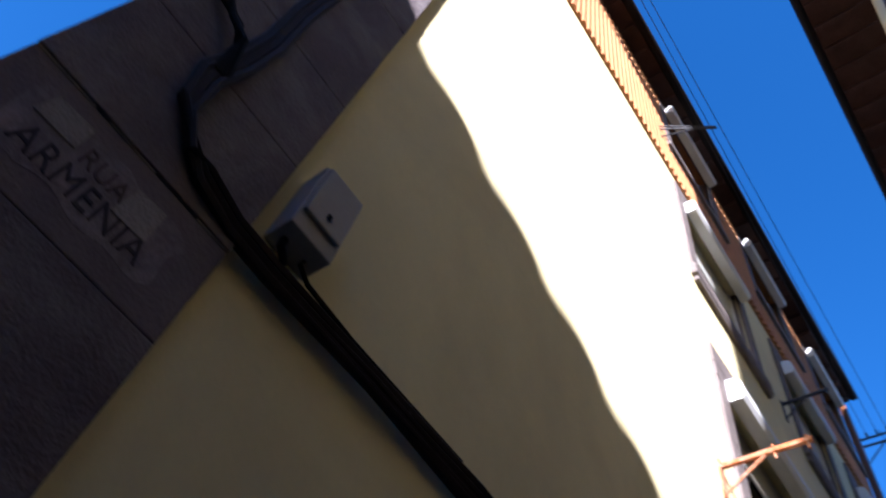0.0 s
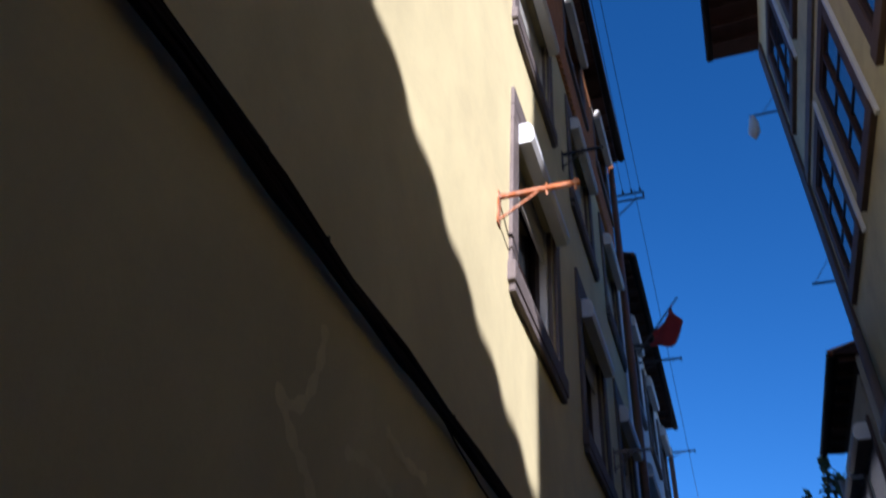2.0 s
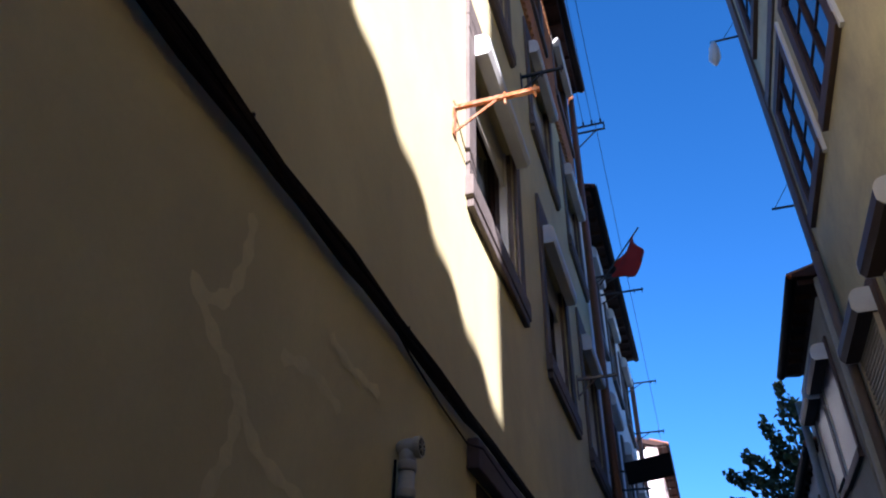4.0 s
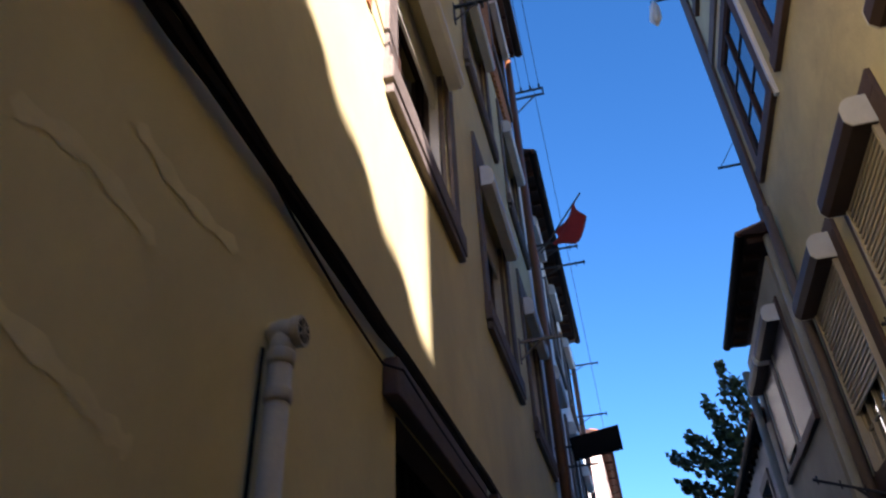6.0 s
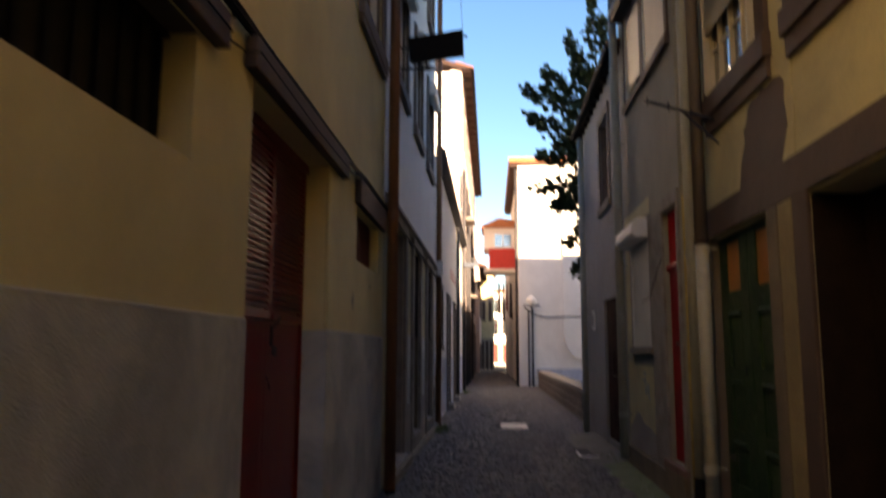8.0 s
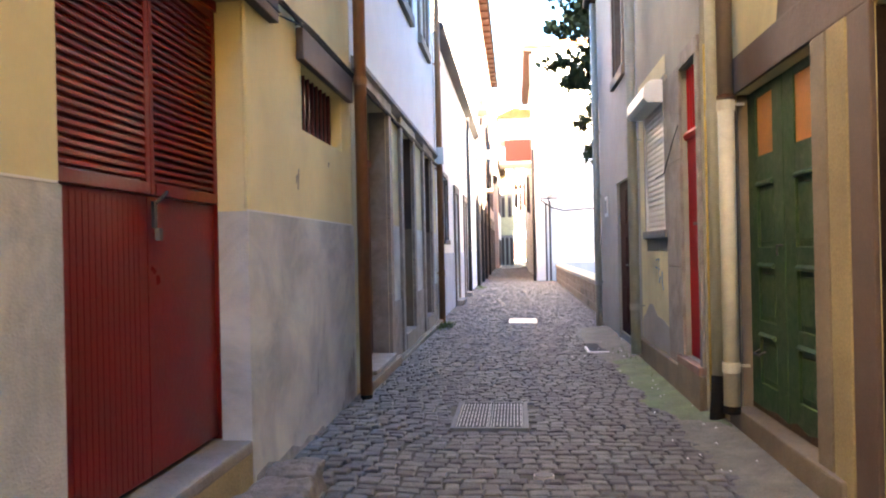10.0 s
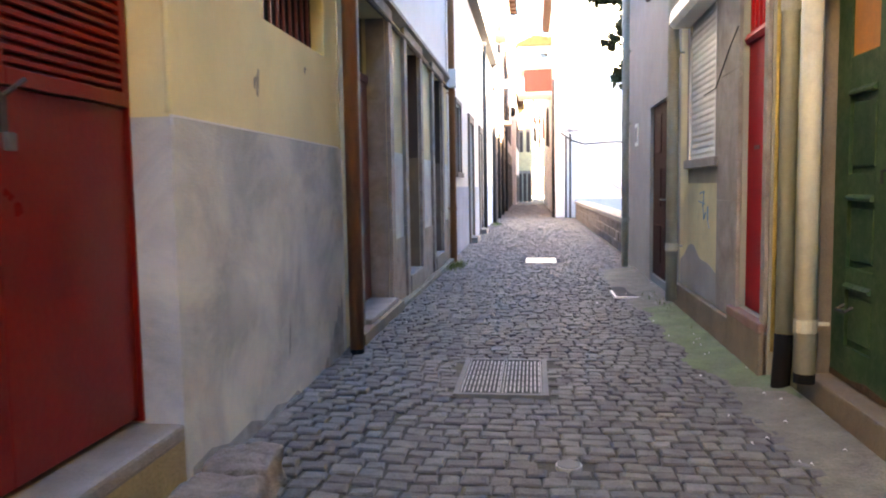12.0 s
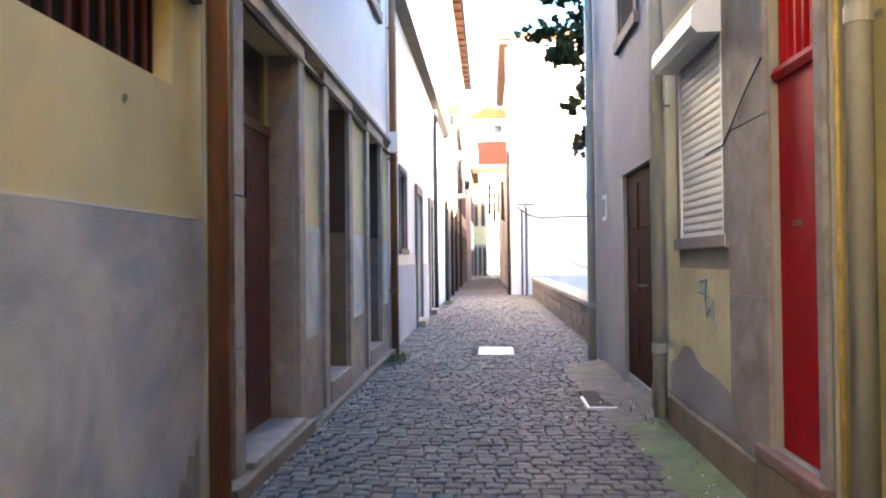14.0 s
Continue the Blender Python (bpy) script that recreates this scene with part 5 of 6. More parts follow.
eave(Eh, RIGHT_LOW, 10.02, 13.35, 7.2, 0.27)
rd = thing("red_door", (10.8, -2.2, 0.1), "bright red painted narrow door with a barred transom", "door")
part("door_leaf", Mesh(RIGHT_LOW).box(10.43, 11.04, -0.08, -0.04, 0.21, 2.27), REDDOOR, rd, bevel=0.005)
part("transom_rail", Mesh(RIGHT_LOW).prism([(-0.08, 2.27), (-0.02, 2.27), (0.0, 2.31), (-0.02, 2.35), (-0.08, 2.35)], 10.43, 11.04), REDDOOR, rd)
for i in range(6):
    part("transom_bar", Mesh(RIGHT_LOW).box(10.46 + i * 0.1, 10.485 + i * 0.1, -0.06, -0.03, 2.35, 2.94), REDDOOR, rd)
part("transom_board", Mesh(RIGHT_LOW).box(10.43, 11.04, -0.08, -0.07, 2.35, 2.94), MAROON, rd)
part("letter_slot", Mesh(RIGHT_LOW).box(10.72, 10.85, -0.04, -0.033, 1.45, 1.48), MAROON, rd)
solo("red_door_sill", Mesh(RIGHT_LOW).box(10.33, 11.2, -0.4, 0.07, 0.12, 0.198), REDSTONE, "reddish stained stone sill under the red door", kind="structure", bevel=0.015)
solo("red_door_riser", Mesh(RIGHT_LOW).box(10.33, 11.2, -0.4, 0.062, -0.3, 0.119), BROWNSTONE, "brown stone base under the red door", kind="structure", bevel=0.01)
gr = thing("graffiti", (12.4, -2.03, 1.0), "small scrawl of blue spray paint on the cream panel", "graffiti")
part("scrawl", Mesh(RIGHT_LOW).tube([(12.45, 0.014, 1.1), (12.28, 0.014, 1.12), (12.32, 0.014, 0.98), (12.28, 0.014, 0.85), (12.2, 0.014, 0.92)], 0.008, 5).tube([(12.5, 0.014, 1.02), (12.25, 0.014, 1.0)], 0.007, 5).tube([(12.12, 0.014, 0.98), (12.12, 0.014, 0.85), (12.06, 0.014, 0.78)], 0.008, 5), BLUEPAINT, gr)
downpipe(RIGHT_LOW, 13.3, -0.1, 6.7, 0.062, GREYPIPE, "grey green downpipe between two grey walls", collars=(0.5, 2.6, 4.4), d=0.13)

# grey house with the dark red door, then the low wall
Fh = house((16, -4, 0), "grey cement rendered row house with a dark red door")
part("wall", Mesh(RIGHT_LOW).wall(13.62, 18.3, -0.4, 6.0, [hole(14.02, 15.5, -0.05, 2.24), hole(14.75, 15.7, 3.9, 5.4)], 0.45), GREYWALL, Fh)
part("house_body", Mesh().box(13.62, 18.3, -5.8, -2.52, -0.4, 5.9), GREYWALL, Fh)
part("door_lintel", Mesh(RIGHT_LOW).box(13.86, 15.7, 0.002, 0.034, 2.242, 2.44), GREYWALL, Fh, bevel=0.008)
for l, r in ((13.86, 14.018), (15.502, 15.7)):
    part("door_jamb", Mesh(RIGHT_LOW).box(l, r, 0.002, 0.03, -0.3, 2.24), GREYWALL, Fh, bevel=0.008)
window(Fh, RIGHT_LOW, 14.75, 15.7, 3.9, 5.4, jamb=0.14, drop=0)
eave(Fh, RIGHT_LOW, 13.4, 18.4, 6.0, 0.14)
mr_ = thing("front_door", (14.95, -2.3, 0), "dark red wooden front door with a brass handle", "door")
lf = part("door_leaf", Mesh(RIGHT_LOW).box(14.03, 15.49, -0.06, -0.015, -0.04, 2.24), DARKRED, mr_)
for z in (0.15, 0.9, 1.6):
    for x in (14.2, 14.85):
        part("door_panel", Mesh(RIGHT_LOW).box(x, x + 0.46, -0.015, -0.004, z, z + 0.5), DARKRED, lf, bevel=0.01)
part("door_handle", Mesh(RIGHT_LOW).tube([(14.42, -0.015, 1.0), (14.42, 0.045, 1.0), (14.54, 0.045, 1.0)], 0.012, 6), STEEL, mr_)
hn = thing("house_number_plate", (17.0, -2.03, 1.95), "small pale framed plate on the grey wall", "wall plate")
part("plate", Mesh(RIGHT_LOW).box(16.85, 17.15, 0, 0.02, 1.8, 2.15), WHITEPAINT, hn)
part("plate_inner", Mesh(RIGHT_LOW).box(16.9, 17.1, 0.02, 0.025, 1.86, 2.09), GREYWALL, hn)
downpipe(RIGHT_LOW, 17.72, -0.2, 5.8, 0.06, GREYPIPE, "grey downpipe at the end of the grey house", collars=(0.6, 2.2, 3.4), d=0.1)
lw = thing("low_wall", (28, -2.4, -0.2), "low rough stone wall with a flat coping", "low wall")
part("wall_core", Mesh().box(18.1, 37.0, -2.6, -2.25, -0.4, 0.42), GRANITE, lw)
part("coping", Mesh().box(18.05, 37.05, -2.68, -2.17, 0.42, 0.52), STEP, lw, bevel=0.015)
random.seed(5)
for row in range(3):
    x = 18.15 + random.uniform(-0.3, 0)
    while x < 36.9:
        w = random.uniform(0.3, 0.65)
        if x > 18.1:
            part("stone", Mesh().box(x + 0.012, min(x + w - 0.012, 36.98), -2.25, -2.225 + random.uniform(0, 0.02), -0.22 + row * 0.21, -0.03 + row * 0.21), GRANITE, lw)
        x += w

# white house facing the walker, beyond the low wall
H = house((42, -5, 0), "tall plain white house, its end wall in full sun above")
part("wall", Mesh().box(37.5, 50, -12, -1.39, -0.4, 10.4), WHITE, H)
part("roof", Mesh().box(37.2, 50, -12.3, -0.95, 10.4, 10.62), TILE, H)
part("eave_board", Mesh().box(37.3, 50, -1.38, -1.0, 10.2, 10.39), BROWNWOOD, H)
pj = [(-3.45, 10.38), (-3.45, 2.0), (-3.65, 1.4), (-3.95, 1.1), (-4.3, 0.95), (-12, 0.85), (-12, 10.38)]
part("wall_projection", Mesh().add([(x, y, z) for x in (37.3, 37.49) for y, z in pj], [tuple(range(7)), tuple(range(13, 6, -1))] + [(i, (i + 1) % 7, 7 + (i + 1) % 7, 7 + i) for i in range(7)]), WHITE, H)
part("foundation", Mesh().box(37.33, 37.48, -12, -2.2, -0.3, 0.6), BLUEDADO, H)
downpipe((-1.39, 1), 37.6, -0.2, 10.2, 0.07, IRON, "grey downpipe at the corner of the white house")
p2 = thing("downpipe", (37.4, -2.0, -0.2), "grey downpipe on the end wall of the white house", "drainpipe")
part("pipe", Mesh().tube([(37.4, -2.0, -0.2), (37.4, -2.0, 3.4)], 0.045, 10), IRON, p2)
part("second_pipe", Mesh().tube([(37.4, -1.82, -0.2), (37.4, -1.82, 3.3)], 0.04, 10), IRON, p2)
cl = thing("wall_cable", (37.4, -3, 3.1), "black cable sagging along the white wall", "cables")
part("cable", Mesh().tube([(37.42, -1.6, 3.45), (37.4, -2.1, 3.1), (37.33, -2.6, 2.95), (37.3, -3.6, 3.0), (37.3, -6, 3.0)], 0.03, 6), BLACK, cl)
part("bar", Mesh().tube([(37.3, -2.35, 3.52), (37.1, -1.6, 3.5)], 0.035, 6), IRON, cl)
lp = thing("street_lamp", (37.2, -2.0, 3.6), "small wall street lamp on a short arm", "street lamp")
part("arm", Mesh().tube([(37.45, -1.95, 3.4), (37.1, -1.95, 3.5), (36.9, -1.95, 3.6)], 0.03, 8), IRON, lp)
part("lamp_head", Mesh().tube([(36.9, -1.95, 3.55), (36.9, -1.95, 3.65), (36.9, -1.95, 3.8), (36.9, -1.95, 3.95)], 0.2, 12, [0.12, 0.24, 0.2, 0.05]), WHITEPAINT, lp, smooth=True)
# Run on to x 67 to keep sun off the far houses opposite.
J = house((54, -4, 0), "far row house on the shaded side")
part("wall", Mesh(RIGHT).wall(50.02, 67, -0.4, 8.5, [hole(52 + 3 * i, 53.1 + 3 * i, z, z + 2) for i in range(4) for z in (0.2, 4.2)], 0.5, 0.9), WHITE, J)
# Black body paints the unlit rooms behind the openings.
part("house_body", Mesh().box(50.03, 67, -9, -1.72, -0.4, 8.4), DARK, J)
eave(J, (-1.2, 1), 50.02, 67, 8.5, 0.4)
ra = thing("red_bay", (41, -0.5, 5.5), "red panelled bay spanning across the narrow street", "bay")
part("panel", Mesh().box(41, 43.5, -1.38, 0.02, 5.68, 6.74), REDPANEL, ra, bevel=0.01)
part("underside", Mesh().box(41.05, 43.5, -1.38, 0.3, 5.56, 5.679), WHITEPAINT, ra)
part("wall", Mesh().box(41.1, 43.5, -1.38, 0.3, 6.741, 7.85), WHITE, ra)
bw = part("window_frame", Mesh().box(41.04, 41.099, -1.2, -0.22, 6.78, 6.84).box(41.04, 41.099, -1.2, -0.22, 7.5, 7.56).box(41.04, 41.099, -0.74, -0.68, 6.84, 7.5).box(41.04, 41.099, -1.2, -1.14, 6.84, 7.5).box(41.04, 41.099, -0.28, -0.22, 6.84, 7.5), WHITEPAINT, ra)
for y in (-1.14, -0.68):
    part("pane", Mesh().box(41.06, 41.09, y, y + 0.4, 6.84, 7.5), GLASS, bw)
part("roof", Mesh().add([(x, y, z) for x in (40.85, 43.6) for y, z in ((-1.38, 7.86), (0.42, 7.86), (0.42, 7.94), (-0.5, 8.35), (-1.38, 8.2))], [tuple(range(5)), tuple(range(9, 4, -1))] + [(i, (i + 1) % 5, 5 + (i + 1) % 5, 5 + i) for i in range(5)]), TILE, ra)
wl = thing("washing_line", (42.8, 0, 4.2), "washing line with dark clothes strung across the street", "washing line")
part("line", Mesh().tube([(42.8, -1.4, 5.12), (42.8, 0, 5.06), (42.8, 1.16, 5.12)], 0.012, 6), IRON, wl)
for i, (y, w, z) in enumerate(((-1.25, 0.2, 3.1), (-1.0, 0.13, 3.5), (-0.84, 0.17, 3.0), (-0.62, 0.2, 3.35))):
    part("garment", Mesh().add([(x, q, h) for x in (42.78, 42.82) for q, h in ((y, z), (y + w, z + 0.12), (y + w * 0.8, 5.06), (y + w * 0.25, 5.06))], [(0, 1, 2, 3), (7, 6, 5, 4), (0, 1, 5, 4), (1, 2, 6, 5), (2, 3, 7, 6), (3, 0, 4, 7)]), (CLOTH, MAROON, CLOTH, CLOTH)[i], wl, ("dark hanging garment", "maroon hanging garment", "dark hanging garment", "dark hanging garment")[i], bevel=0.01)

# ================= behind the walker, and unseen houses added to block light ===
# Unseen house; its tiled edge is placed to throw the wavy wall shadow.
K = house((-9, -4, 0), "unseen plain house placed across the open end of the street to cast its roof shadow")
def kz(y):
    """The height of its sloping roof edge, set by the shadow it has to cast."""
    return 8.19 - 0.22 * (y + 1.84)
part("wall", Mesh().add([(x, y, z) for x in (-14, -6.2) for y, z in ((-16, -0.2), (0.9, -0.2), (0.9, kz(0.9) - 0.22), (-16, kz(-16) - 0.22))], [(0, 1, 2, 3), (7, 6, 5, 4), (0, 1, 5, 4), (1, 2, 6, 5), (2, 3, 7, 6), (3, 0, 4, 7)]), FARWALL, K)
part("roof", Mesh().add([(x, y, z + h) for h in (0, 0.1) for x, y, z in ((-14, -16, kz(-16) - 0.21), (-14, 0.9, kz(0.9) - 0.21), (-6.08, 0.9, kz(0.9) - 0.21), (-6.08, -16, kz(-16) - 0.21))], [(0, 1, 2, 3), (7, 6, 5, 4), (0, 1, 5, 4), (1, 2, 6, 5), (2, 3, 7, 6), (3, 0, 4, 7)]), TILE, K)
rf = Mesh()
random.seed(3)
y = -16.0
while y < 0.8:
    zt = kz(y + 0.13) - 0.125 + random.uniform(-0.015, 0.015)
    rf.tube([(-6.0, y + 0.13, zt), (-7.5, y + 0.13, zt)], 0.1, 8)
    y += 0.27
tagged(part("roof_tiles", rf, TILE, K), kind="stuff")
N_ = house((-9, 14, 0), "plain house beyond the side street")
part("wall", Mesh().box(-12, -5.5, 9, 18, -0.2, 12.5), FARWALL, N_)
part("roof", Mesh().box(-12, -3.2, 8.7, 18, 12.5, 12.7), BROWNWOOD, N_)
# Unseen block, added to keep sky light off the near yellow wall.
Q_ = house((-8, 5, 0), "unseen plain block added at the side street to darken the near wall")
part("wall", Mesh().box(-12, -4.6, 1.0, 8.9, -0.2, 8.8), FARWALL, Q_)
# Unseen house, added to shade the white house's foot and the street before it.
P_ = house((24, -9, 0), "unseen plain house behind the low wall, added to shade the white house")
part("wall", Mesh().box(18.6, 31, -13, -4.3, -0.4, 9.05), FARWALL, P_)
# Unseen block, added to close the gap against bright sky at the horizon.
S_ = house((-4.3, -10, 0), "unseen plain block across the side street, added to cut horizon light")
part("wall", Mesh().box(-6.19, -2.36, -16, -6.0, -0.2, 7.6), FARWALL, S_)
part("roof", Mesh().box(-6.0, -2.4, -16, -5.9, 7.6, 7.75), BROWNWOOD, S_)


# ================= tree over the low roofs =================
random.seed(11)
tr = thing("tree", (19.6, -3.4, -0.2), "dark green broadleaf tree leaning over the low wall", "tree")
trunk = Mesh()
trunk.tube([(19.6, -3.4, -0.3), (19.5, -3.3, 2), (19.4, -3.1, 4), (19.3, -2.9, 6)], 0.16, 10, [0.2, 0.16, 0.13, 0.09])
SPRIGS = (((-2.6, 7.6), (-2.5, 9.7)), ((-3.0, 7.6), (-2.8, 9.3)), ((-2.5, 7.3), (-1.9, 8.8)), ((-2.6, 7.0), (-1.3, 8.1)), ((-2.4, 6.6), (-0.85, 7.65)), ((-2.2, 6.2), (-0.95, 6.95)),
          ((-2.4, 6.4), (-1.3, 7.4)), ((-2.3, 5.8), (-1.2, 5.9)), ((-2.4, 5.3), (-1.1, 5.05)), ((-2.2, 5.0), (-1.5, 4.6)), ((-2.6, 5.0), (-1.8, 3.7)), ((-2.8, 4.6), (-2.0, 3.1)),
          ((-3.4, 7.0), (-3.3, 8.8)), ((-3.8, 6.4), (-4.0, 8.2)), ((-3.0, 6.8), (-2.2, 8.0)), ((-2.9, 6.2), (-1.9, 6.6)), ((-3.2, 5.8), (-2.2, 5.6)), ((-3.0, 6.6), (-3.1, 8.0)), ((-2.7, 6.0), (-1.6, 6.3)))
lv = Mesh()
for k, ((y0, z0), (y1, z1)) in enumerate(SPRIGS):
    xo = random.uniform(-0.4, 0.6)
    p0, p1 = Vector((19.4, -3.0, min(5.9, z0 - 0.8))), Vector((19.3 + xo, y1, z1))
    mid = Vector((19.4 + xo * 0.4, y0, z0))
    trunk.tube([tuple(p0), tuple(mid), tuple(p1)], 0.03, 6, [0.05, 0.03, 0.008])
    for s in range(240):
        t = random.uniform(-0.25, 1.0) ** 1.0
        base = mid + (p1 - mid) * t
        R = 0.42 * (1.0 - 0.72 * max(0.0, t)) + 0.03
        v = Vector([random.gauss(0, 1) for _ in range(3)]).normalized() * R * random.uniform(0.3, 1.0)
        cc = base + v
        sz = random.uniform(0.055, 0.105)
        n = Vector([random.gauss(0, 1) for _ in range(3)]).normalized()
        a = n.orthogonal().normalized() * sz
        b = n.cross(a)
        lv.add([tuple(cc - a), tuple(cc - a * 0.3 + b * 0.75 + n * 0.02), tuple(cc + a * 0.5 + b * 0.5), tuple(cc + a * 1.25), tuple(cc + a * 0.5 - b * 0.5), tuple(cc - a * 0.3 - b * 0.75 + n * 0.02)], [(0, 1, 2, 3, 4, 5)])
part("trunk", trunk, BARK, tr)
me = bpy.data.meshes.new("crown")
me.from_pydata(lv.v, [], lv.f)
me.materials.append(LEAF)
cr = new("crown", me)
cr.parent = tr
cr.matrix_parent_inverse = Matrix.Translation(-tr.location)
tagged(cr, kind="stuff")

# ================= covers, strips and grass on the street =================
mh = thing("utility_cover", (10.35, -0.15, -0.24), "rectangular galvanised steel access cover with raised treads among the setts", "manhole cover")
gz = ground_z(10.3) + 0.016
part("cover_frame", Mesh().box(9.8, 9.84, -0.5, 0.15, gz - 0.05, gz).box(10.8, 10.84, -0.5, 0.15, gz - 0.05, gz).box(9.84, 10.8, -0.5, -0.46, gz - 0.05, gz).box(9.84, 10.8, 0.11, 0.15, gz - 0.05, gz), STEEL, mh)
for y0, y1 in ((-0.455, -0.18), (-0.17, 0.105)):
    pl = part("cover_plate", Mesh().box(9.845, 10.795, y0, y1, gz - 0.05, gz - 0.003), DULLIRON, mh)
    tread = Mesh()
    for i in range(6):
        for j in range(9):
            s = 0.03 if j % 2 else 0.0
            tread.box(9.862 + i * 0.15 + s, 9.982 + i * 0.15 + s, y0 + 0.014 + j * 0.0285, y0 + 0.024 + j * 0.0285, gz - 0.003, gz + 0.002)
    tread.box(9.85, 10.79, y0 + 0.002, y0 + 0.008, gz - 0.003, gz + 0.002).box(9.85, 10.79, y1 - 0.008, y1 - 0.002, gz - 0.003, gz + 0.002)
    tagged(part("treads", tread, WORNSTEEL, pl), kind="stuff")
zs = ground_z(18.6)
pt = thing("pale_cover", (18.5, -0.55, zs), "pale concrete cover slab flush in the setts", "manhole cover")
part("slab", Mesh().box(18.2, 19.2, -0.82, -0.26, zs - 0.05, zs + 0.012), GREYBOX, pt)
dc = thing("drain_cover", (15, -1.6, -0.2), "dark iron drain cover set in a cement patch by the wall", "manhole cover")
part("cover", Mesh().box(14.2, 15.1, -2.0, -1.43, -0.24, -0.192), DULLIRON, dc, bevel=0.004)
part("rim", Mesh().box(14.14, 14.75, -1.428, -1.4, -0.24, -0.189).box(14.14, 14.19, -1.7, -1.43, -0.24, -0.19), WHITEPAINT, dc)
sv = thing("valve_cap", (8.55, -0.4, -0.23), "small round cast valve cap among the setts", "manhole cover")
part("cap", Mesh().tube([(8.635, -0.575, -0.28), (8.635, -0.575, ground_z(8.63) + 0.012)], 0.06, 16), STEEL, sv)
part("rim", Mesh().tube([(8.635, -0.575, -0.28), (8.635, -0.575, ground_z(8.63) + 0.008)], 0.068, 16), WORNSTEEL, sv)
strip = Mesh()
random.seed(21)
edge = [(7.0 + i * 0.1, (-1.72 if i < 50 else -1.72 + 0.26 * min(1.0, (i - 50) / 25)) - 0.03 * math.sin(i * 0.45) + random.uniform(-0.035, 0.035)) for i in range(104)]
n = len(strip.v)
vs = []
for x, y in edge:
    for q, lift in ((y, -0.004), ((y - 2.1) / 2, 0.02), (-2.12, 0.05)):
        vs.append((x, q, ground_z(x) + lift))
strip.add(vs, [(3 * i + k, 3 * i + 3 + k, 3 * i + 4 + k, 3 * i + 1 + k) for i in range(len(edge) - 1) for k in range(2)])
solo("pavement", strip, CEMENT, "uneven cement strip with moss along the shaded wall", kind="structure", smooth=True)
ms = Mesh()
random.seed(77)
rows = []
for i in range(62):
    x = 9.75 + i * 0.07
    k = min(1.0, (i + 1) / 14, (62 - i) / 12) ** 0.6
    y = -2.1 + (0.47 + random.uniform(-0.035, 0.035) + 0.05 * math.sin(i * 0.5)) * k
    rows.append([(x, y, ground_z(x) + 0.0035), (x, (y - 2.1) / 2, ground_z(x) + 0.027), (x, -2.1, ground_z(x) + 0.053)])
ms.add([q for r in rows for q in r], [(3 * i + k, 3 * i + 3 + k, 3 * i + 4 + k, 3 * i + 1 + k) for i in range(61) for k in range(2)])
solo("moss", ms, MOSSY, "thin green moss film on the cement strip", "moss", kind="stuff", smooth=True)
gs = Mesh()
for cx, cy, n_, r in ((17.6, 0.95, 260, 0.35), (31.5, 0.9, 160, 0.6), (13.5, -1.95, 60, 0.5)):
    for _ in range(n_):
        x, y = cx + random.gauss(0, r), min(1.1, cy + random.gauss(0, 0.09))
        h, a = random.uniform(0.03, 0.11), random.uniform(0, 6.28)
        z = ground_z(x) + camber(x, y)
        dx, dy = 0.008 * math.cos(a), 0.008 * math.sin(a)
        gs.add([(x - dx, y - dy, z - 0.01), (x + dx, y + dy, z - 0.01), (x + random.uniform(-0.03, 0.03), y + random.uniform(-0.03, 0.03), z + h)], [(0, 1, 2)])
me = bpy.data.meshes.new("weeds")
me.from_pydata(gs.v, [], gs.f)
me.materials.append(MOSS)
tagged(new("weeds", me), "tufts of green weeds at the foot of the walls", "weeds", kind="stuff")

lt_ = Mesh()
random.seed(63)
for _ in range(34):
    x, y = random.uniform(8.5, 15.5), -2.05 + abs(random.gauss(0, 0.35))
    z, r, q = ground_z(x) + 0.03 * max(0.0, (-1.7 - y) / 0.3), random.uniform(0.006, 0.016), random.uniform(0, 3.1)
    c, d = r * math.cos(q), r * math.sin(q)
    lt_.add([(x - c, y - d, z), (x + d * 0.6, y - c * 0.6, z + 0.012), (x + c, y + d, z + 0.006), (x - d * 0.6, y + c * 0.6, z + 0.014), (x, y, z + 0.02)], [(0, 1, 4), (1, 2, 4), (2, 3, 4), (3, 0, 4), (3, 2, 1, 0)])
me = bpy.data.meshes.new("litter")
me.from_pydata(lt_.v, [], lt_.f)
me.materials.append(WHITEPAINT)
tagged(new("litter", me), "small pale scraps of litter lying along the shaded wall", "litter", kind="stuff")

# ================= setts, laid in courses across the street =================
random.seed(31)
near_setts, far_setts = [], Mesh()
COVERS = ((9.8, 10.84, -0.5, 0.15), (18.2, 19.2, -0.82, -0.26), (14.15, 15.15, -2.2, -1.38), (8.58, 8.70, -0.63, -0.51))


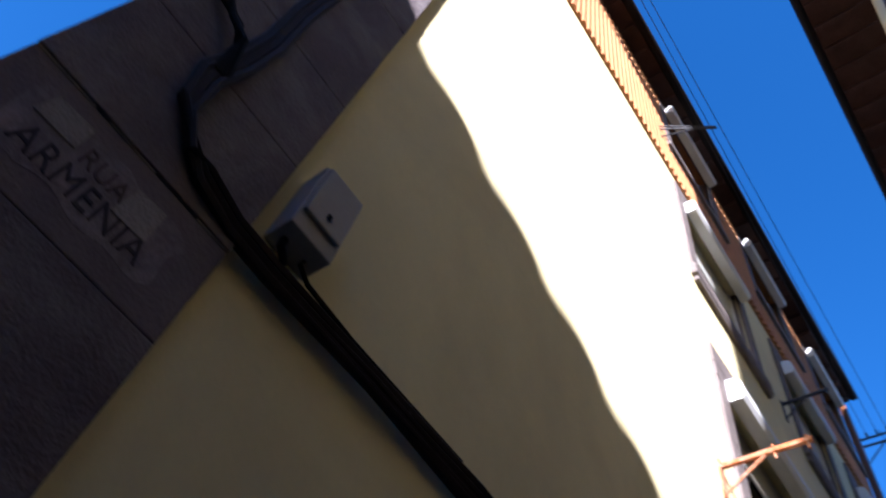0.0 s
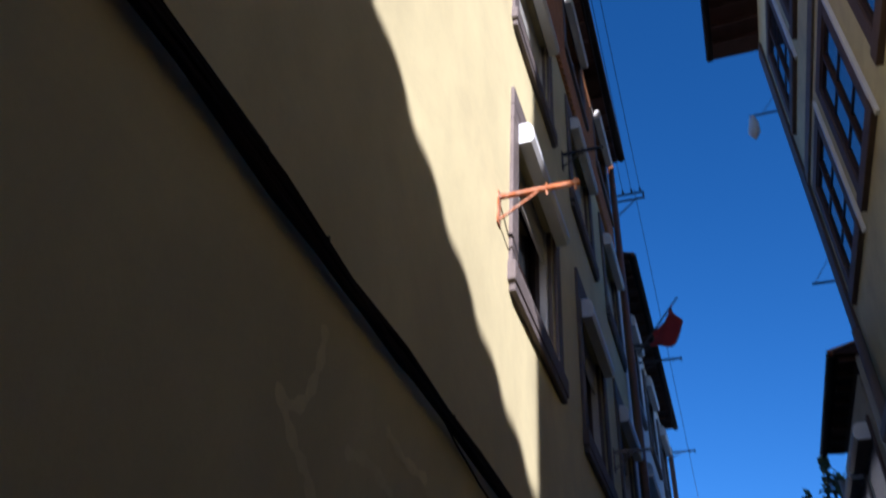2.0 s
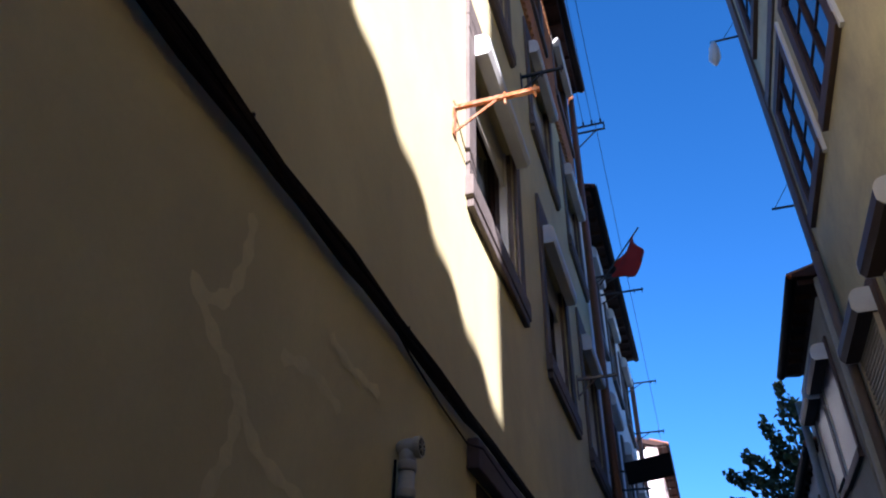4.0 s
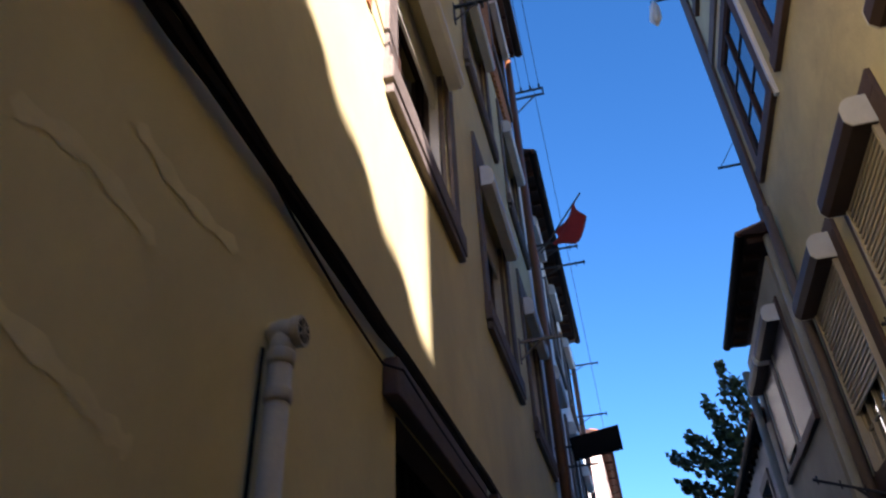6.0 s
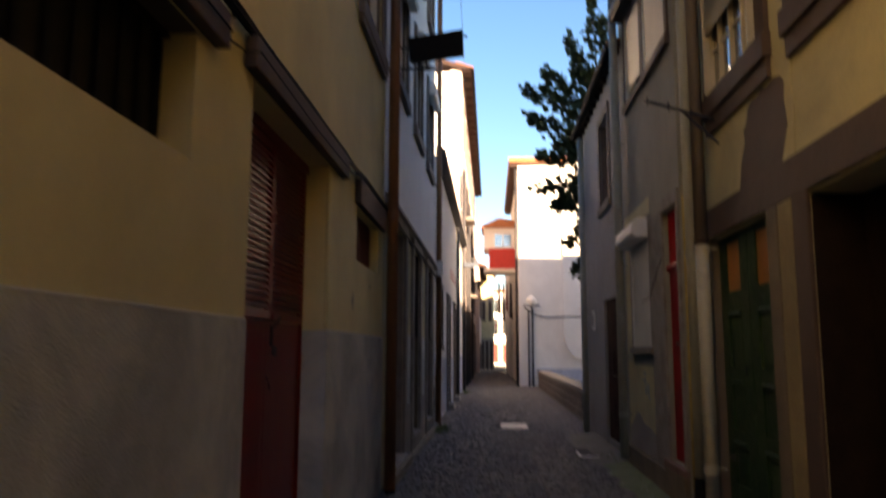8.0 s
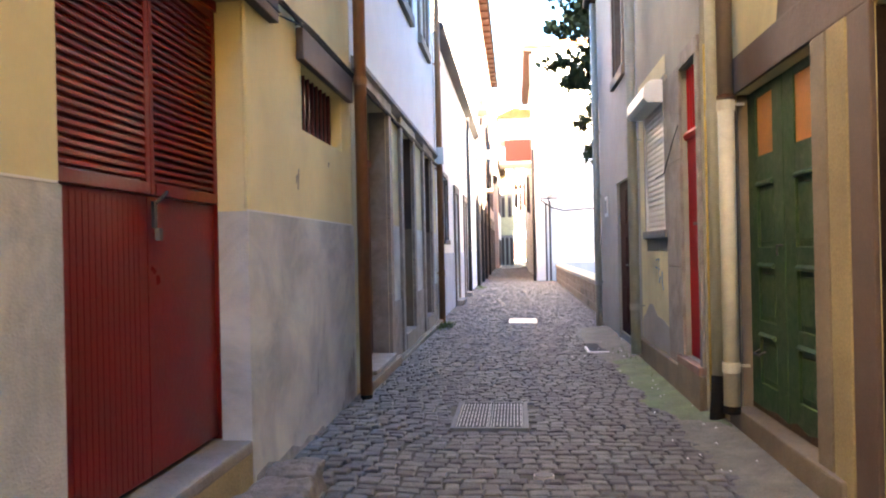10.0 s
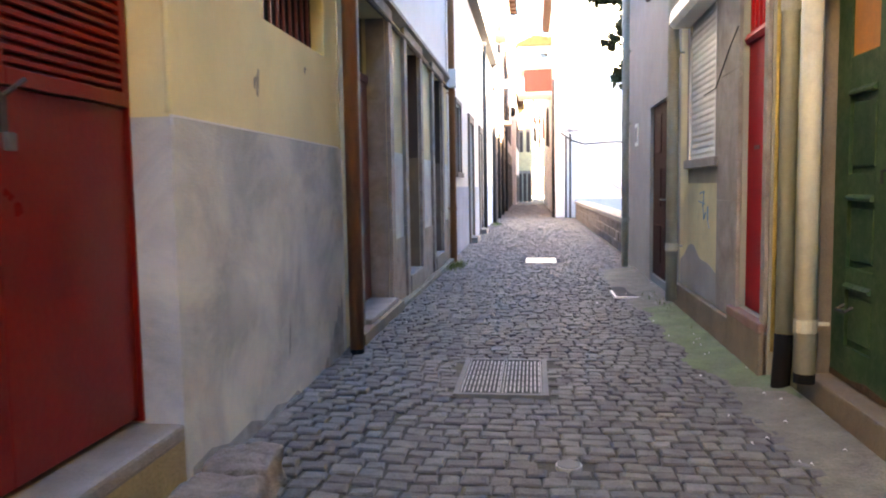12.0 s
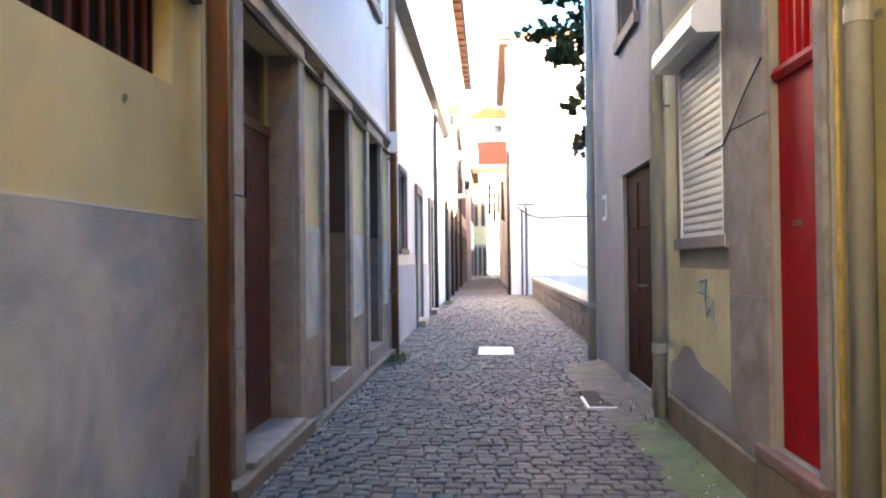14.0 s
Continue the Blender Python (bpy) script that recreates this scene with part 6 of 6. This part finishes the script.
def sett_corners(x0, x1, y0, y1, z, tilt):
    c = 0.010
    b = [(x0, y0), (x1, y0), (x1, y1), (x0, y1)]
    q = [(x + random.uniform(-0.008, 0.008), y + random.uniform(-0.008, 0.008)) for x, y in b]
    mx, my = (x0 + x1) / 2, (y0 + y1) / 2
    low = [(x, y, z - 0.045) for x, y in q]
    mid = [(x, y, z - 0.008) for x, y in q]
    top = [(x + (mx - x) * c / max(0.02, abs(mx - x)), y + (my - y) * c / max(0.02, abs(my - y)), z + (x - mx) * tilt[0] + (y - my) * tilt[1]) for x, y in q]
    fs = [(0, 1, 5, 4), (1, 2, 6, 5), (2, 3, 7, 6), (3, 0, 4, 7), (4, 5, 9, 8), (5, 6, 10, 9), (6, 7, 11, 10), (7, 4, 8, 11), (8, 9, 10, 11)]
    return low + mid + top, fs


x = -4.0
while x < 60:
    w = random.uniform(0.098, 0.122) if x < 40 else 0.24
    y = -2.18 + random.uniform(0, 0.1)
    lim = 1.14
    while y < lim:
        l = random.uniform(0.10, 0.165)
        z = ground_z(x) + camber(x, y + l / 2) + random.uniform(-0.005, 0.005)
        inside = any(a < x + w * 0.7 and x + w * 0.3 < b and c < y + l * 0.7 and y + l * 0.3 < d for a, b, c, d in COVERS)
        if not inside:
            args = (x + 0.006, x + w - 0.006, y + 0.006, min(y + l - 0.006, lim + 0.03), z, (random.uniform(-0.045, 0.045), random.uniform(-0.05, 0.05)))
            vs, fs = sett_corners(*args)
            if 9.0 < x < 10.9 and -1.4 < y < 1.1 and len(near_setts) < 280:
                near_setts.append((vs, fs))
            else:
                far_setts.add(vs, fs)
        y += l
    x += w
road = thing("road", (5, 0, -0.2), "", "", kind="structure")
tagged(road, "narrow street paved with grey granite setts", kind="structure")
me = bpy.data.meshes.new("setts")
me.from_pydata(far_setts.v, [], far_setts.f)
me.materials.append(COBBLE)
o = new("setts", me)
o.parent = road
o.matrix_parent_inverse = Matrix.Translation(-road.location)
tagged(o, kind="stuff")
for vs, fs in near_setts:
    me = bpy.data.meshes.new("sett")
    me.from_pydata(vs, [], fs)
    me.materials.append(COBBLE)
    o = new("sett", me)
    o.parent = road
    o.matrix_parent_inverse = Matrix.Translation(-road.location)
